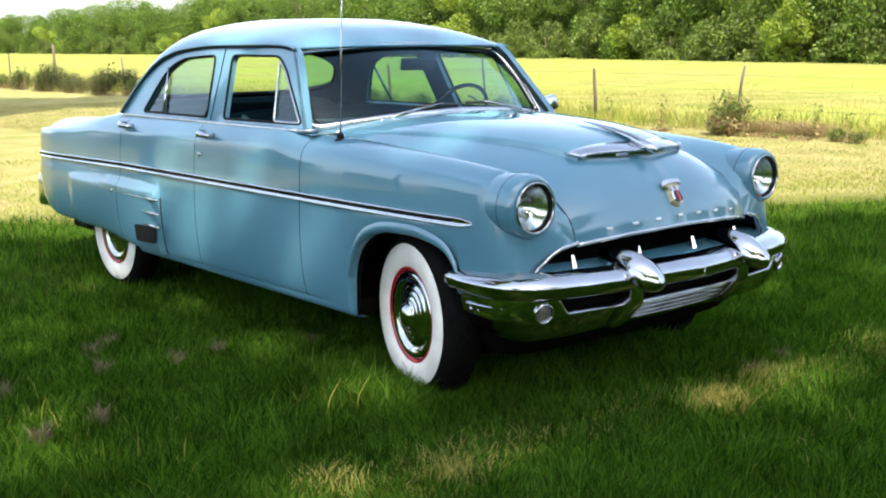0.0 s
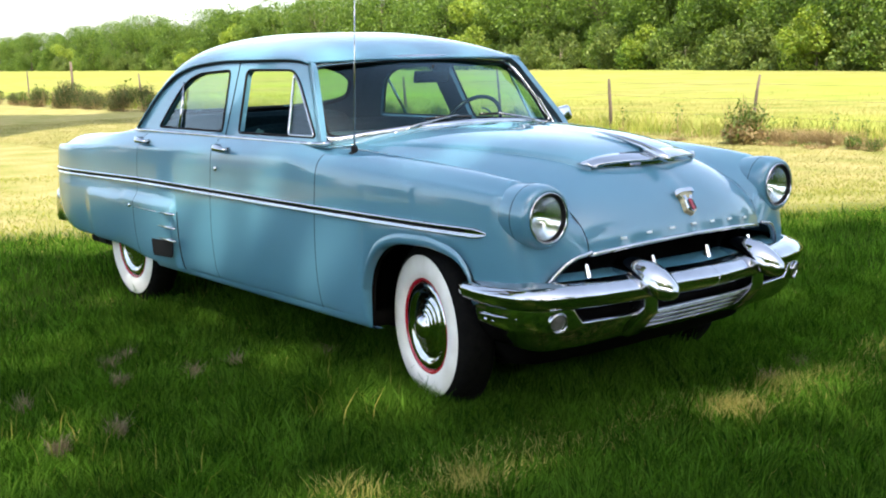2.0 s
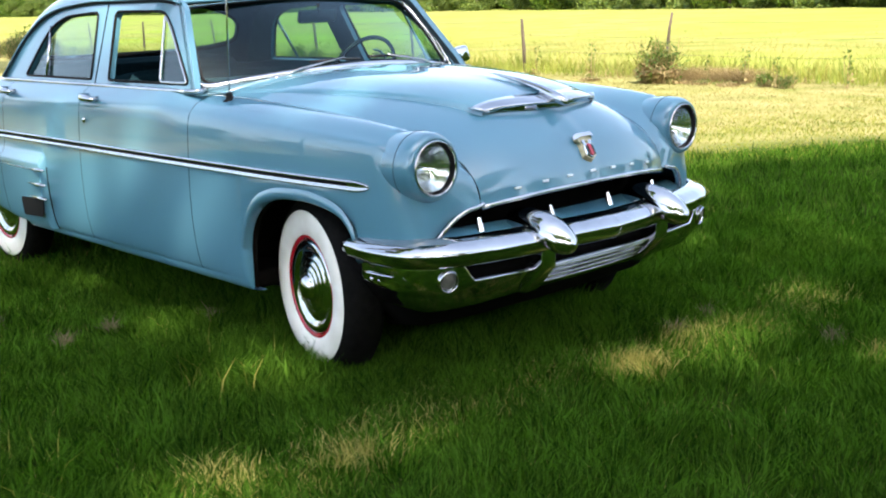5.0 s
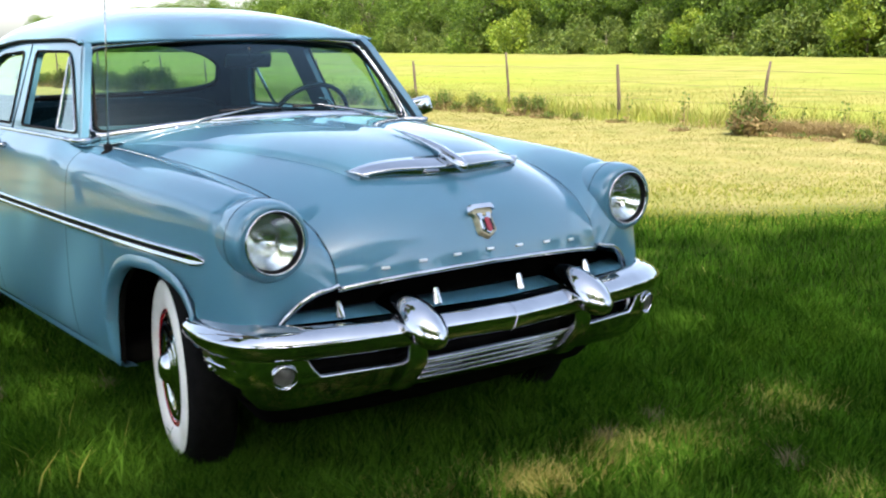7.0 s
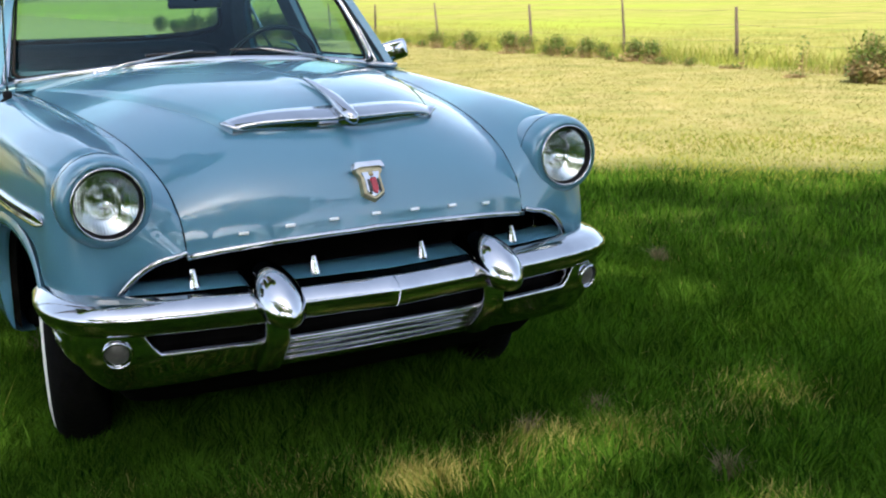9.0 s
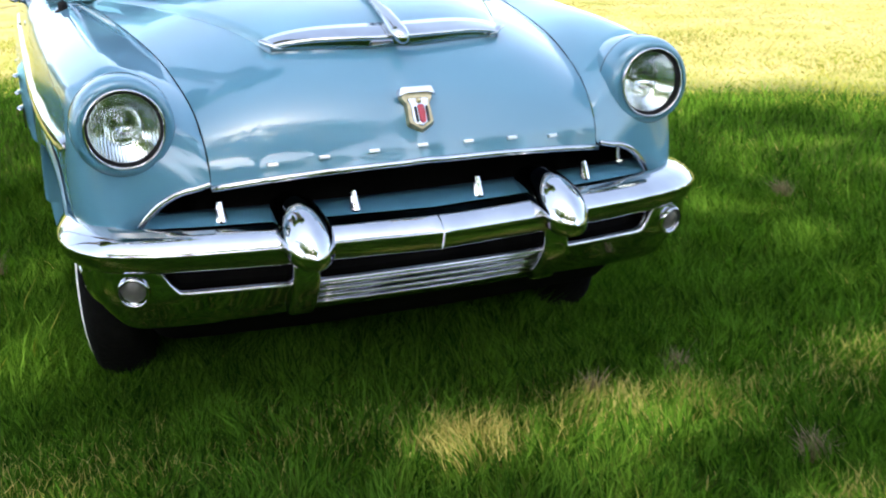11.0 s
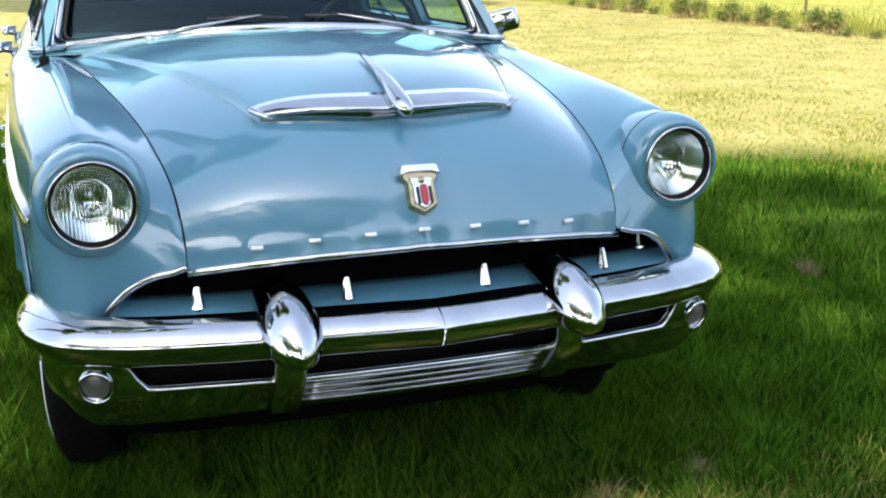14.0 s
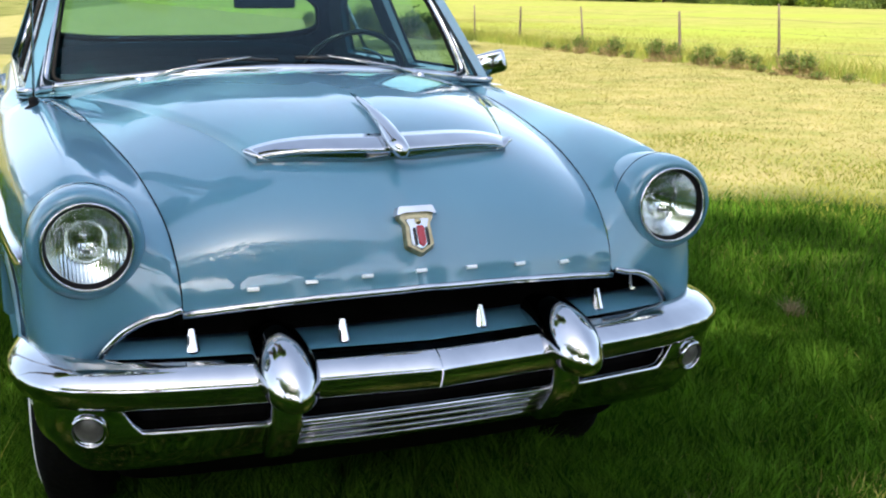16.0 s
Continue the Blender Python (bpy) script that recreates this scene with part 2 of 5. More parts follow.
def part(name, bm, mat, parent=None, label="", smooth=True, at=None, thick=0.0, mirror=False, bevel=0.0, lined=False):
    """One mesh object made from bm, under parent."""
    if mirror:
        for v in bm.verts:
            v.co.y = -v.co.y
        bmesh.ops.reverse_faces(bm, faces=bm.faces)
    me = bpy.data.meshes.new(name)
    bm.to_mesh(me)
    bm.free()
    for m in mat if isinstance(mat, (list, tuple)) else [mat]:
        me.materials.append(m)
    if smooth:
        me.shade_smooth()
    ob = new(name, me)
    ob.parent = parent
    if at is not None:
        ob.matrix_basis = at
    if thick:
        s = ob.modifiers.new("thickness", "SOLIDIFY")
        s.thickness, s.offset = abs(thick), -1.0 if thick > 0 else 1.0
        s.material_offset = 1 if lined else 0
    if bevel:
        b = ob.modifiers.new("edges", "BEVEL")
        b.width, b.segments, b.limit_method = bevel, 2, "ANGLE"
    if label:
        tagged(ob, label)
    return ob


def tube_bm(points, radius, sides=8, bm=None, ends=True, squash=1.0):
    """A round bar along points; radius may be a list."""
    bm = bm or bmesh.new()
    P = [Vector(p) for p in points]
    rad = radius if isinstance(radius, (list, tuple)) else [radius] * len(P)
    rows, up = [], None
    for i, p in enumerate(P):
        d = (P[min(i + 1, len(P) - 1)] - P[max(i - 1, 0)]).normalized()
        up = (Vector((0, 0, 1)) if abs(d.z) < 0.95 else Vector((0, 1, 0))) if up is None else up
        side = d.cross(up).normalized()
        up = side.cross(d).normalized()
        rows.append([p + side * math.cos(2 * math.pi * k / sides) * rad[i] + up * math.sin(2 * math.pi * k / sides) * rad[i] * squash for k in range(sides)])
    vs = [[bm.verts.new(q) for q in row] for row in rows]
    for a, b in zip(vs, vs[1:]):
        for k in range(sides):
            bm.faces.new((a[k], a[(k + 1) % sides], b[(k + 1) % sides], b[k]))
    if ends:
        bm.faces.new(vs[0])
        bm.faces.new(vs[-1][::-1])
    bmesh.ops.recalc_face_normals(bm, faces=bm.faces)
    return bm


def lathe_bm(profile, n=48, bm=None):
    """Turns (radius, along) points round the y axis; along points to -y."""
    rows = [[Vector((r * math.cos(2 * math.pi * k / n), -a, r * math.sin(2 * math.pi * k / n))) for k in range(n)] for r, a in profile]
    bm = grid_bm(rows, closed=True, bm=bm)
    bmesh.ops.remove_doubles(bm, verts=bm.verts, dist=1e-5)
    bmesh.ops.recalc_face_normals(bm, faces=bm.faces)
    return bm


def box_bm(x0, x1, y0, y1, z0, z1, bm=None, bevel=0.0):
    bm2 = bmesh.new()
    bmesh.ops.create_cube(bm2, size=1.0)
    for v in bm2.verts:
        v.co = Vector((x0 + (v.co.x + 0.5) * (x1 - x0), y0 + (v.co.y + 0.5) * (y1 - y0), z0 + (v.co.z + 0.5) * (z1 - z0)))
    if bevel:
        bmesh.ops.bevel(bm2, geom=bm2.edges[:], offset=bevel, segments=3, affect="EDGES", profile=0.5)
    return bm2


def sweep_bm(path, section, bm=None, caps=True):
    """A closed section of (out, z) points carried along a path of (x, y, z) in plan; out points to the path's left."""
    rows = []
    P = [Vector(p) for p in path]
    for i, p in enumerate(P):
        d = P[min(i + 1, len(P) - 1)] - P[max(i - 1, 0)]
        o = Vector((-d.y, d.x, 0)).normalized()
        sec = section(i / (len(P) - 1)) if callable(section) else section
        rows.append([p + o * a + Vector((0, 0, b)) for a, b in sec])
    bm = grid_bm(rows, closed=True, bm=bm)
    if caps:
        bm.verts.ensure_lookup_table()
        n = len(rows[0])
        bm.faces.new(bm.verts[:n])
        bm.faces.new(bm.verts[len(bm.verts) - n :][::-1])
    bmesh.ops.recalc_face_normals(bm, faces=bm.faces)
    return bm


def plate_bm(outline, holes=(), place=None, name="outline"):
    """A flat plate of a 2D outline with holes, laid into space by place(u, v)."""
    cu = bpy.data.curves.new(name, "CURVE")
    cu.dimensions, cu.fill_mode = "2D", "BOTH"
    for loop in (outline, *holes):
        sp = cu.splines.new("POLY")
        sp.points.add(len(loop) - 1)
        for q, (u, v) in zip(sp.points, loop):
            q.co = (u, v, 0, 1)
        sp.use_cyclic_u = True
    ob = bpy.data.objects.new(name, cu)
    me = bpy.data.meshes.new_from_object(ob)
    bm = bmesh.new()
    bm.from_mesh(me)
    bpy.data.objects.remove(ob)
    bpy.data.curves.remove(cu)
    bpy.data.meshes.remove(me)
    bmesh.ops.remove_doubles(bm, verts=bm.verts, dist=1e-5)
    if place:
        for v in bm.verts:
            v.co = Vector(place(v.co.x, v.co.y))
    return bm


def rounded(points, r=0.03, n=5):
    """A 2D loop with its corners rounded."""
    out = []
    P = [np.array(p[:2], float) for p in points]
    for i, p in enumerate(P):
        rr = points[i][2] if len(points[i]) > 2 else r
        a, b = P[i - 1] - p, P[(i + 1) % len(P)] - p
        la, lb = np.linalg.norm(a), np.linalg.norm(b)
        k = min(rr, la * 0.49, lb * 0.49)
        a, b = p + a / la * k, p + b / lb * k
        for t in np.linspace(0, 1, n):
            out.append(tuple((1 - t) ** 2 * a + 2 * t * (1 - t) * p + t * t * b))
    return out


def empty(name, at=None):
    ob = new(name)
    ob.empty_display_size = 0.2
    if at is not None:
        ob.matrix_basis = at
    return ob


# ---- the car: nose to +x, its left to +y, front axle over the origin ----
car = empty("sedan_car")
tagged(car, "blue-grey 1950s four-door sedan with whitewall tyres parked on grass", "car")

HOOD_MID = [(-0.62, 1.122), (-0.35, 1.113), (0.0, 1.085), (0.25, 1.052), (0.42, 1.01), (0.54, 0.957), (0.635, 0.88), (0.69, 0.79), (0.712, 0.722)]
HOOD_EDGE = [(-0.84, 0.70, 1.045), (-0.45, 0.66, 1.025), (-0.1, 0.615, 0.995), (0.2, 0.575, 0.955), (0.4, 0.55, 0.905), (0.52, 0.535, 0.855), (0.59, 0.528, 0.80), (0.625, 0.525, 0.745), (0.635, 0.525, 0.69)]
hood_mid = spline([(x, 0.0, z) for x, z in HOOD_MID], 6)
hood_edge = spline(HOOD_EDGE, 6)


def hood_point(u, k):
    a, b = Vector(hood_mid[k]), Vector(hood_edge[k])
    w = abs(u) ** 2.7
    p = a.lerp(b, w)
    p.y = b.y * u
    peak = 0.005 * max(0.0, 1 - abs(u) / 0.1)
    p.x += peak * min(max((p.x - 0.4) / 0.1, 0), 1)
    p.z += peak * 0.6
    return p


def hood_at(y, z):
    """The place on the front of the hood at a height, and its outward normal."""
    best = min((abs(hood_point(y / 0.53, k).z - z), k) for k in range(20, len(hood_mid) - 1))[1]
    p = hood_point(y / 0.53, best)
    a, b = hood_point(y / 0.53, best - 1), hood_point(y / 0.53, best + 1)
    c, d = hood_point(y / 0.53 - 0.05, best), hood_point(y / 0.53 + 0.05, best)
    n = (d - c).cross(b - a).normalized()
    return p, n if n.x > 0 else -n


# lengthwise lines of one side of the body, by x
W = bez([(-4.24, 0.52), (-4.2, 0.66), (-4.1, 0.79), (-3.92, 0.87), (-3.6, 0.905), (-2.5, 0.91), (-1.6, 0.907), (-0.7, 0.9), (0.0, 0.877), (0.41, 0.845), (0.5, 0.837), (0.56, 0.818), (0.6, 0.78)])
SEAM_Y = bez([(-4.3, 0.4), (-4.1, 0.5), (-3.6, 0.6), (-3.1, 0.66), (-2.85, 0.79), (-0.95, 0.795), (-0.84, 0.704), (-0.45, 0.664), (-0.1, 0.619), (0.2, 0.579), (0.4, 0.554), (0.52, 0.539), (0.6, 0.531)])
SEAM_Z = bez([(-4.3, 0.6), (-4.2, 0.82), (-4.0, 0.945), (-3.6, 0.995), (-3.1, 1.025), (-2.85, 1.055), (-0.95, 1.06), (-0.84, 1.045), (-0.45, 1.025), (-0.1, 0.995), (0.2, 0.955), (0.4, 0.905), (0.52, 0.855), (0.6, 0.79)])
CROWN_Y = bez([(-4.3, 0.42), (-4.2, 0.58), (-4.0, 0.68), (-3.5, 0.76), (-2.9, 0.83), (-1.0, 0.84), (-0.7, 0.79), (-0.2, 0.765), (0.3, 0.735), (0.5, 0.715), (0.6, 0.69)])
CROWN_Z = bez([(-4.24, 0.74), (-4.225, 0.87), (-4.16, 0.935), (-4.0, 0.968), (-3.7, 0.992), (-3.3, 1.012), (-2.8, 1.035), (-1.0, 1.05), (-0.6, 1.037), (-0.2, 1.017), (0.2, 0.995), (0.42, 0.974), (0.52, 0.96), (0.57, 0.935), (0.6, 0.885)])
LOW_Z = bez([(-4.3, 0.5), (-4.1, 0.43), (-3.5, 0.375), (-2.9, 0.375), (-2.5, 0.335), (-2.2, 0.32), (-0.7, 0.32), (-0.34, 0.288)])
ARCH = bez([(-0.335, 0.46), (-0.32, 0.53), (-0.27, 0.61), (-0.2, 0.66), (-0.08, 0.69), (0.06, 0.695), (0.18, 0.678), (0.25, 0.655), (0.3, 0.615), (0.33, 0.56), (0.34, 0.5)])


def low_z(x):
    if x > 0.34:
        return 0.5
    return ARCH(x) if x > -0.336 else LOW_Z(x)


def bulge(x, z):
    """The raised rear fender that starts with a step before the rear wheel."""
    a = min(max((-2.085 - x) / 0.022, 0), 1)
    b = min(max((0.735 - z) / 0.06, 0), 1) * (1 - 0.6 * min(max((-3.3 - x) / 0.8, 0), 1))
    return 0.014 * a * b * b * (3 - 2 * b) if b < 1 else 0.032 * a * (1 - 0.6 * min(max((-3.3 - x) / 0.8, 0), 1))


def set_back(x, y, z):
    """The fender's front stands further back round the headlamp than below it."""
    a, b = min(max((x - 0.38) / 0.22, 0), 1), min(max((z - 0.60) / 0.26, 0), 1)
    return 0.032 * a * b * b * (3 - 2 * b) * min(max((y - 0.545) / 0.1, 0), 1)


def side_profile(x, n=5, inset=0.0):
    w, ys, zs, yc, zc, zl = W(x), SEAM_Y(x), SEAM_Z(x), CROWN_Y(x), CROWN_Z(x), low_z(x)
    door = min(max((-0.6 - x) / 0.4, 0), 1)
    mid = ((ys + yc) / 2, (zs + zc) / 2 + 0.006 * (1 - door) + 0.003)
    pts = [(ys, zs), mid, (yc, zc), (yc + 0.62 * (w - yc), zc - 0.035 - 0.012 * door), (w - 0.012, zc * 0.45 + 0.47), (w, 0.775)]
    for f, d in ((0.3, 0.004), (0.55, 0.002), (0.8, -0.008), (0.95, -0.022), (1.0, -0.034)):
        pts.append((w + d, 0.775 + (zl - 0.775) * f))
    return [Vector((x - set_back(x, q[0], q[1]), q[0] + bulge(x, q[1]) - inset, q[1])) for q in spline(pts, n)]


def stations(a, b, step=0.05):
    n = max(2, math.ceil(abs(b - a) / step))
    return [a + (b - a) * i / n for i in range(n + 1)]


arch_xs = [-0.335 + 0.675 * (0.5 - 0.5 * math.cos(math.pi * i / 24)) for i in range(25)]
PANELS = {
    "front_fender": [*stations(-0.7, -0.3365), *arch_xs, *stations(0.3405, 0.5, 0.03), 0.52, 0.54, 0.555, 0.57, 0.58, 0.59, 0.6],
    "front_door": stations(-1.686, -0.705),
    "rear_door": [*stations(-2.58, -2.16), *stations(-2.125, -2.065, 0.006), *stations(-2.045, -1.691)],
    "rear_quarter": [*stations(-4.24, -4.0, 0.02), *stations(-3.97, -2.585)],
}
INNER = [(0.6, 0.531, 0.79), (0.622, 0.529, 0.745), (0.632, 0.529, 0.70), (0.632, 0.56, 0.692), (0.625, 0.6, 0.684), (0.61, 0.645, 0.66), (0.592, 0.685, 0.62), (0.575, 0.708, 0.585), (0.575, 0.73, 0.56), (0.585, 0.75, 0.5)]
sides = []
for right in (True, False):
    for name, xs in PANELS.items():
        rows = [side_profile(x) for x in xs]
        bm = grid_bm(rows)
        if name == "front_fender":
            outer = rows[-1]
            n = len(outer)
            inner = spline(INNER, 12)
            inner = [Vector(inner[round(i * (len(inner) - 1) / (n - 1))]) for i in range(n)]
            front = []
            for j in range(9):
                t = j / 8
                front.append([o.lerp(q, t) + Vector((0.022 * math.sin(math.pi * t) * (1 if o.z < 0.66 else 0), 0, 0)) for i, (o, q) in enumerate(zip(outer, inner))])
            grid_bm(front, bm=bm)
            bmesh.ops.remove_doubles(bm, verts=bm.verts, dist=0.0005)
            soft = [v for v in bm.verts if v.co.x > 0.44 and v.co.y > 0.55 and not v.is_boundary]
            for _ in range(45):
                bmesh.ops.smooth_vert(bm, verts=soft, factor=0.5, use_axis_x=True, use_axis_y=True, use_axis_z=True)
            # round hole behind the headlamp
            hole = [f for f in bm.faces if f.calc_center_median().x > 0.4 and math.hypot(f.calc_center_median().y - 0.712, f.calc_center_median().z - 0.845) < 0.094]
            bmesh.ops.delete(bm, geom=hole, context="FACES")
        bmesh.ops.recalc_face_normals(bm, faces=bm.faces)
        sides.append(part(name, bm, PAINT, car, "blue-grey painted steel panel", mirror=right, thick=0.0))
    liner = [[Vector((p.x, p.y - 0.022, min(p.z, 0.93))) for p in side_profile(x, 3)[8:]] for x in (*stations(-4.2, -0.34, 0.15), *arch_xs[1:-1:3])]
    part("inner_panel", grid_bm(liner), BLACK, car, "dark inner body side", mirror=right)

    # rolled flange round the front wheel opening
    edge = [Vector((x, W(x) - 0.028, ARCH(x))) for x in arch_xs]
    band = [[p + Vector((0, 0.004, -0.002)), p + Vector((0, 0.03, 0.0)), p + Vector((0, 0.041, 0.012)), p + Vector((0, 0.041, 0.03)), p + Vector((0, 0.034, 0.045))] for p in edge]
    bm = grid_bm(band)
    bmesh.ops.recalc_face_normals(bm, faces=bm.faces)
    part("wheel_arch_flange", bm, PAINT, car, "rolled painted flange of the wheel arch", mirror=right)

# hood with its raised scoop


hood_rows = [[hood_point(u, k) for u in np.linspace(-1, 1, 61)] for k in range(len(hood_mid))]
bm = grid_bm(hood_rows)
bmesh.ops.recalc_face_normals(bm, faces=bm.faces)
hood = part("hood", bm, PAINT, car, "blue-grey hood with a raised scoop")
scoop_rows = []
for i in range(31):
    u = i / 30
    row = []
    for j in range(41):
        v = 2 * j / 40 - 1
        x = 0.515 - 0.07 * v * v - u * 1.1
        half = 0.315 + 0.33 * u
        y = half * v
        k = min(range(len(hood_mid)), key=lambda q: abs(hood_point(max(-1, min(1, y / hood_edge[q][1])), q).x - x))
        uu = max(-0.985, min(0.985, y / hood_edge[k][1]))
        y = uu * hood_edge[k][1]
        p0 = hood_point(uu, k)
        k2 = min(k + 1, len(hood_mid) - 1) if p0.x < x else max(k - 1, 0)
        p1 = hood_point(uu, k2)
        t = 0 if abs(p1.x - p0.x) < 1e-6 else (x - p0.x) / (p1.x - p0.x)
        z = p0.z + (p1.z - p0.z) * t
        fall = (1 - u) ** 0.75 * (1 - 0.5 * abs(v) ** 4.0)
        row.append(Vector((x, y, z + 0.001 + 0.036 * fall - (0.003 if i == 30 else 0))))
        if abs(v) == 1:
            wall = Vector((x - 0.004, y + 0.006 * v, z - 0.006))
            row.insert(0, wall) if v < 0 else row.append(wall)
    scoop_rows.append(row)
# smooth crosswise run of the scoop's front rows
across_v = np.linspace(-1, 1, 41)
for i in range(9):
    zs = np.array([p.z for p in scoop_rows[i][1:-1]])
    fitted = np.polyval(np.polyfit(across_v**2, zs, 2), across_v**2)
    for p, z in zip(scoop_rows[i][1:-1], fitted):
        p.z += (z - p.z) * (1 - i / 9)
bm = grid_bm(scoop_rows)
bmesh.ops.recalc_face_normals(bm, faces=bm.faces)
part("scoop", bm, PAINT, hood, "raised hood scoop")
scoop_front = scoop_rows[0][1:-1]
lip = []
for i, p in enumerate(scoop_front):
    v = abs(2 * i / 40 - 1)
    back = 0.066 - 0.02 * v**4

    def behind(d):
        k = min(int(d / 0.0367), 2)
        return scoop_rows[k][i + 1].lerp(scoop_rows[k + 1][i + 1], d / 0.0367 - k)

    lip.append([behind(back) + Vector((0, 0, 0.0)), behind(back - 0.002) + Vector((0, 0, 0.004)), behind(back * 0.6) + Vector((0, 0, 0.0045)), behind(back * 0.25) + Vector((0, 0, 0.0055)), p + Vector((0.003, 0, 0.0045)), p + Vector((0.009, 0, 0.0)), p + Vector((0.008, 0, -0.007)), p + Vector((-0.004, 0, -0.009))])
bm = grid_bm(lip)
bmesh.ops.recalc_face_normals(bm, faces=bm.faces)
part("scoop_lip", bm, CHROME, hood, "chrome lip of the hood scoop")
mouth = [[p + Vector((-0.004, 0, -0.004)) for p in scoop_front], [p + Vector((-0.007, 0, -0.016)) for p in scoop_front], [Vector((p.x - 0.014, p.y, p.z - 0.04)) for p in scoop_front]]
part("scoop_mouth", grid_bm(mouth), CHROME, hood, "chrome face of the closed scoop mouth")
for sgn in (-1, 1):
    e = [row[1 if sgn < 0 else -2] for row in scoop_rows[:3]]
    part("scoop_tip", tube_bm([e[0] + Vector((0.014, -0.03 * sgn, -0.008)), e[0] + Vector((0.006, -0.012 * sgn, -0.003)), e[1] + Vector((0.016, 0.003 * sgn, -0.001)), e[1] + Vector((-0.02, 0.01 * sgn, 0.0))], [0.003, 0.011, 0.016, 0.004], 12, squash=0.6), CHROME, hood, "pointed chrome end of the scoop lip")
c0 = scoop_front[20]
part("hood_ornament", tube_bm([c0 + Vector((0.064, 0, -0.012)), c0 + Vector((0.056, 0, 0.0)), c0 + Vector((0.02, 0, 0.012)), scoop_rows[2][21] + Vector((0, 0, 0.016)), scoop_rows[5][21] + Vector((0, 0, 0.013)), scoop_rows[8][21] + Vector((0, 0, 0.012)), scoop_rows[10][21] + Vector((0, 0, 0.012))], [0.008, 0.02, 0.025, 0.02, 0.013, 0.007, 0.001], 12, squash=0.8), CHROME, hood, "chrome bird-like hood ornament")

# chrome strip under the hood's lip, letter bars and shield badge
lipline = [hood_point(u, len(hood_mid) - 1) + Vector((0.004, 0, -0.004)) for u in np.linspace(-1, 1, 41)]
part("hood_lip_trim", tube_bm(lipline, 0.009, 8), CHROME, hood, "thin chrome strip along the hood's lip")
for i in range(7):
    y = -0.382 + 0.757 * i / 6
    p, nrm = hood_at(y, 0.744 + 0.012 * (1 - (y / 0.38) ** 2))
    m = Matrix.Translation(p + nrm * 0.003) @ nrm.to_track_quat("X", "Z").to_matrix().to_4x4()
    part("badge_bar", box_bm(-0.003, 0.004, -0.0135, 0.0135, -0.0045, 0.0045, bevel=0.002), LETTER, hood, "small chrome bar", smooth=False, at=m)
p, nrm = hood_at(0.0, 0.835)
badge_at = Matrix.Translation(p + nrm * 0.004) @ nrm.to_track_quat("X", "Z").to_matrix().to_4x4()


def shield(width, height, x0, x1, shape):
    loop = rounded([(a * width, b * height) for a, b in shape], 0.006)
    bm = plate_bm(loop, (), lambda u, v: (x0, u, v))
    got = bmesh.ops.extrude_face_region(bm, geom=bm.faces[:])
    for v in got["geom"]:
        if isinstance(v, bmesh.types.BMVert):
            v.co.x = x1
            v.co.y *= 0.88
            v.co.z *= 0.9
    bmesh.ops.recalc_face_normals(bm, faces=bm.faces)
    return bm


SHIELD_SHAPE = [(-1.0, 0.62), (-0.8, 1.0), (0.8, 1.0), (1.0, 0.62), (0.72, 0.35), (0.78, -0.62), (0.0, -1.0), (-0.78, -0.62), (-0.72, 0.35)]
badge = part("shield_badge", shield(0.046, 0.058, -0.008, 0.008, SHIELD_SHAPE), GOLD, hood, "tarnished gold and chrome shield badge with a red centre", smooth=False, at=badge_at)
part("badge_top", shield(0.054, 0.013, 0.002, 0.016, [(-1, -0.9), (-0.86, 1.0), (0.86, 1.0), (1, -0.9), (0.6, -0.3), (-0.6, -0.3)]), CHROME, badge, "chrome winged top of the badge", smooth=False, at=Matrix.Translation((0, 0, 0.047)))
part("badge_face", shield(0.031, 0.042, 0.006, 0.013, [(-1, 0.9), (1, 0.9), (0.75, 0.4), (0.8, -0.6), (0, -1), (-0.8, -0.6), (-0.75, 0.4)]), CHROME, badge, "chrome inner shield", smooth=False, at=Matrix.Translation((0, 0, -0.006)))
part("badge_centre", shield(0.009, 0.027, 0.012, 0.017, [(-1, 1), (1, 1), (1, -0.7), (0, -1), (-1, -0.7)]), RED, badge, "red enamel centre", smooth=False, at=Matrix.Translation((0, 0.003, -0.014)))
for sgn in (-1, 1):
    part("badge_border", shield(0.0035, 0.022, 0.012, 0.016, [(-1, 1), (1, 1), (1, -1), (-1, -1)]), BLACK_GLOSS, badge, "black enamel border", smooth=False, at=Matrix.Translation((0, 0.003 + 0.0145 * sgn, -0.014)))
part("badge_boss", lathe_bm([(0.0, 0.006), (0.005, 0.005), (0.008, 0.0)], 14), GOLD, badge, "", at=Matrix.Translation((0.013, 0, 0.022)) @ pose(0, 0, 0, 0, 0, 90))

# grille: black sheets for the cavity's shade, painted bar, four chrome teeth, crescents
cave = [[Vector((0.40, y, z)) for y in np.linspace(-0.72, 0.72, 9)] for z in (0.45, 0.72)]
part("grille_shade_sheet", grid_bm(cave), BLACK, car, "black sheet standing in for the shade behind the grille opening")
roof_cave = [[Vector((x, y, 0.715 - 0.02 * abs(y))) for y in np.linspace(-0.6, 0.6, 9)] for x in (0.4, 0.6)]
part("grille_shade_top", grid_bm(roof_cave), BLACK, car)
bar = []
for y in np.linspace(-0.71, 0.71, 41):
    f = (y / 0.71) ** 2
    bar.append([Vector((0.575 - 0.075 * f, y, 0.60)), Vector((0.585 - 0.075 * f, y, 0.612)), Vector((0.62 - 0.08 * f, y, 0.610)), Vector((0.675 - 0.085 * f, y, 0.59)), Vector((0.70 - 0.09 * f, y, 0.57)), Vector((0.70 - 0.09 * f, y, 0.53))])
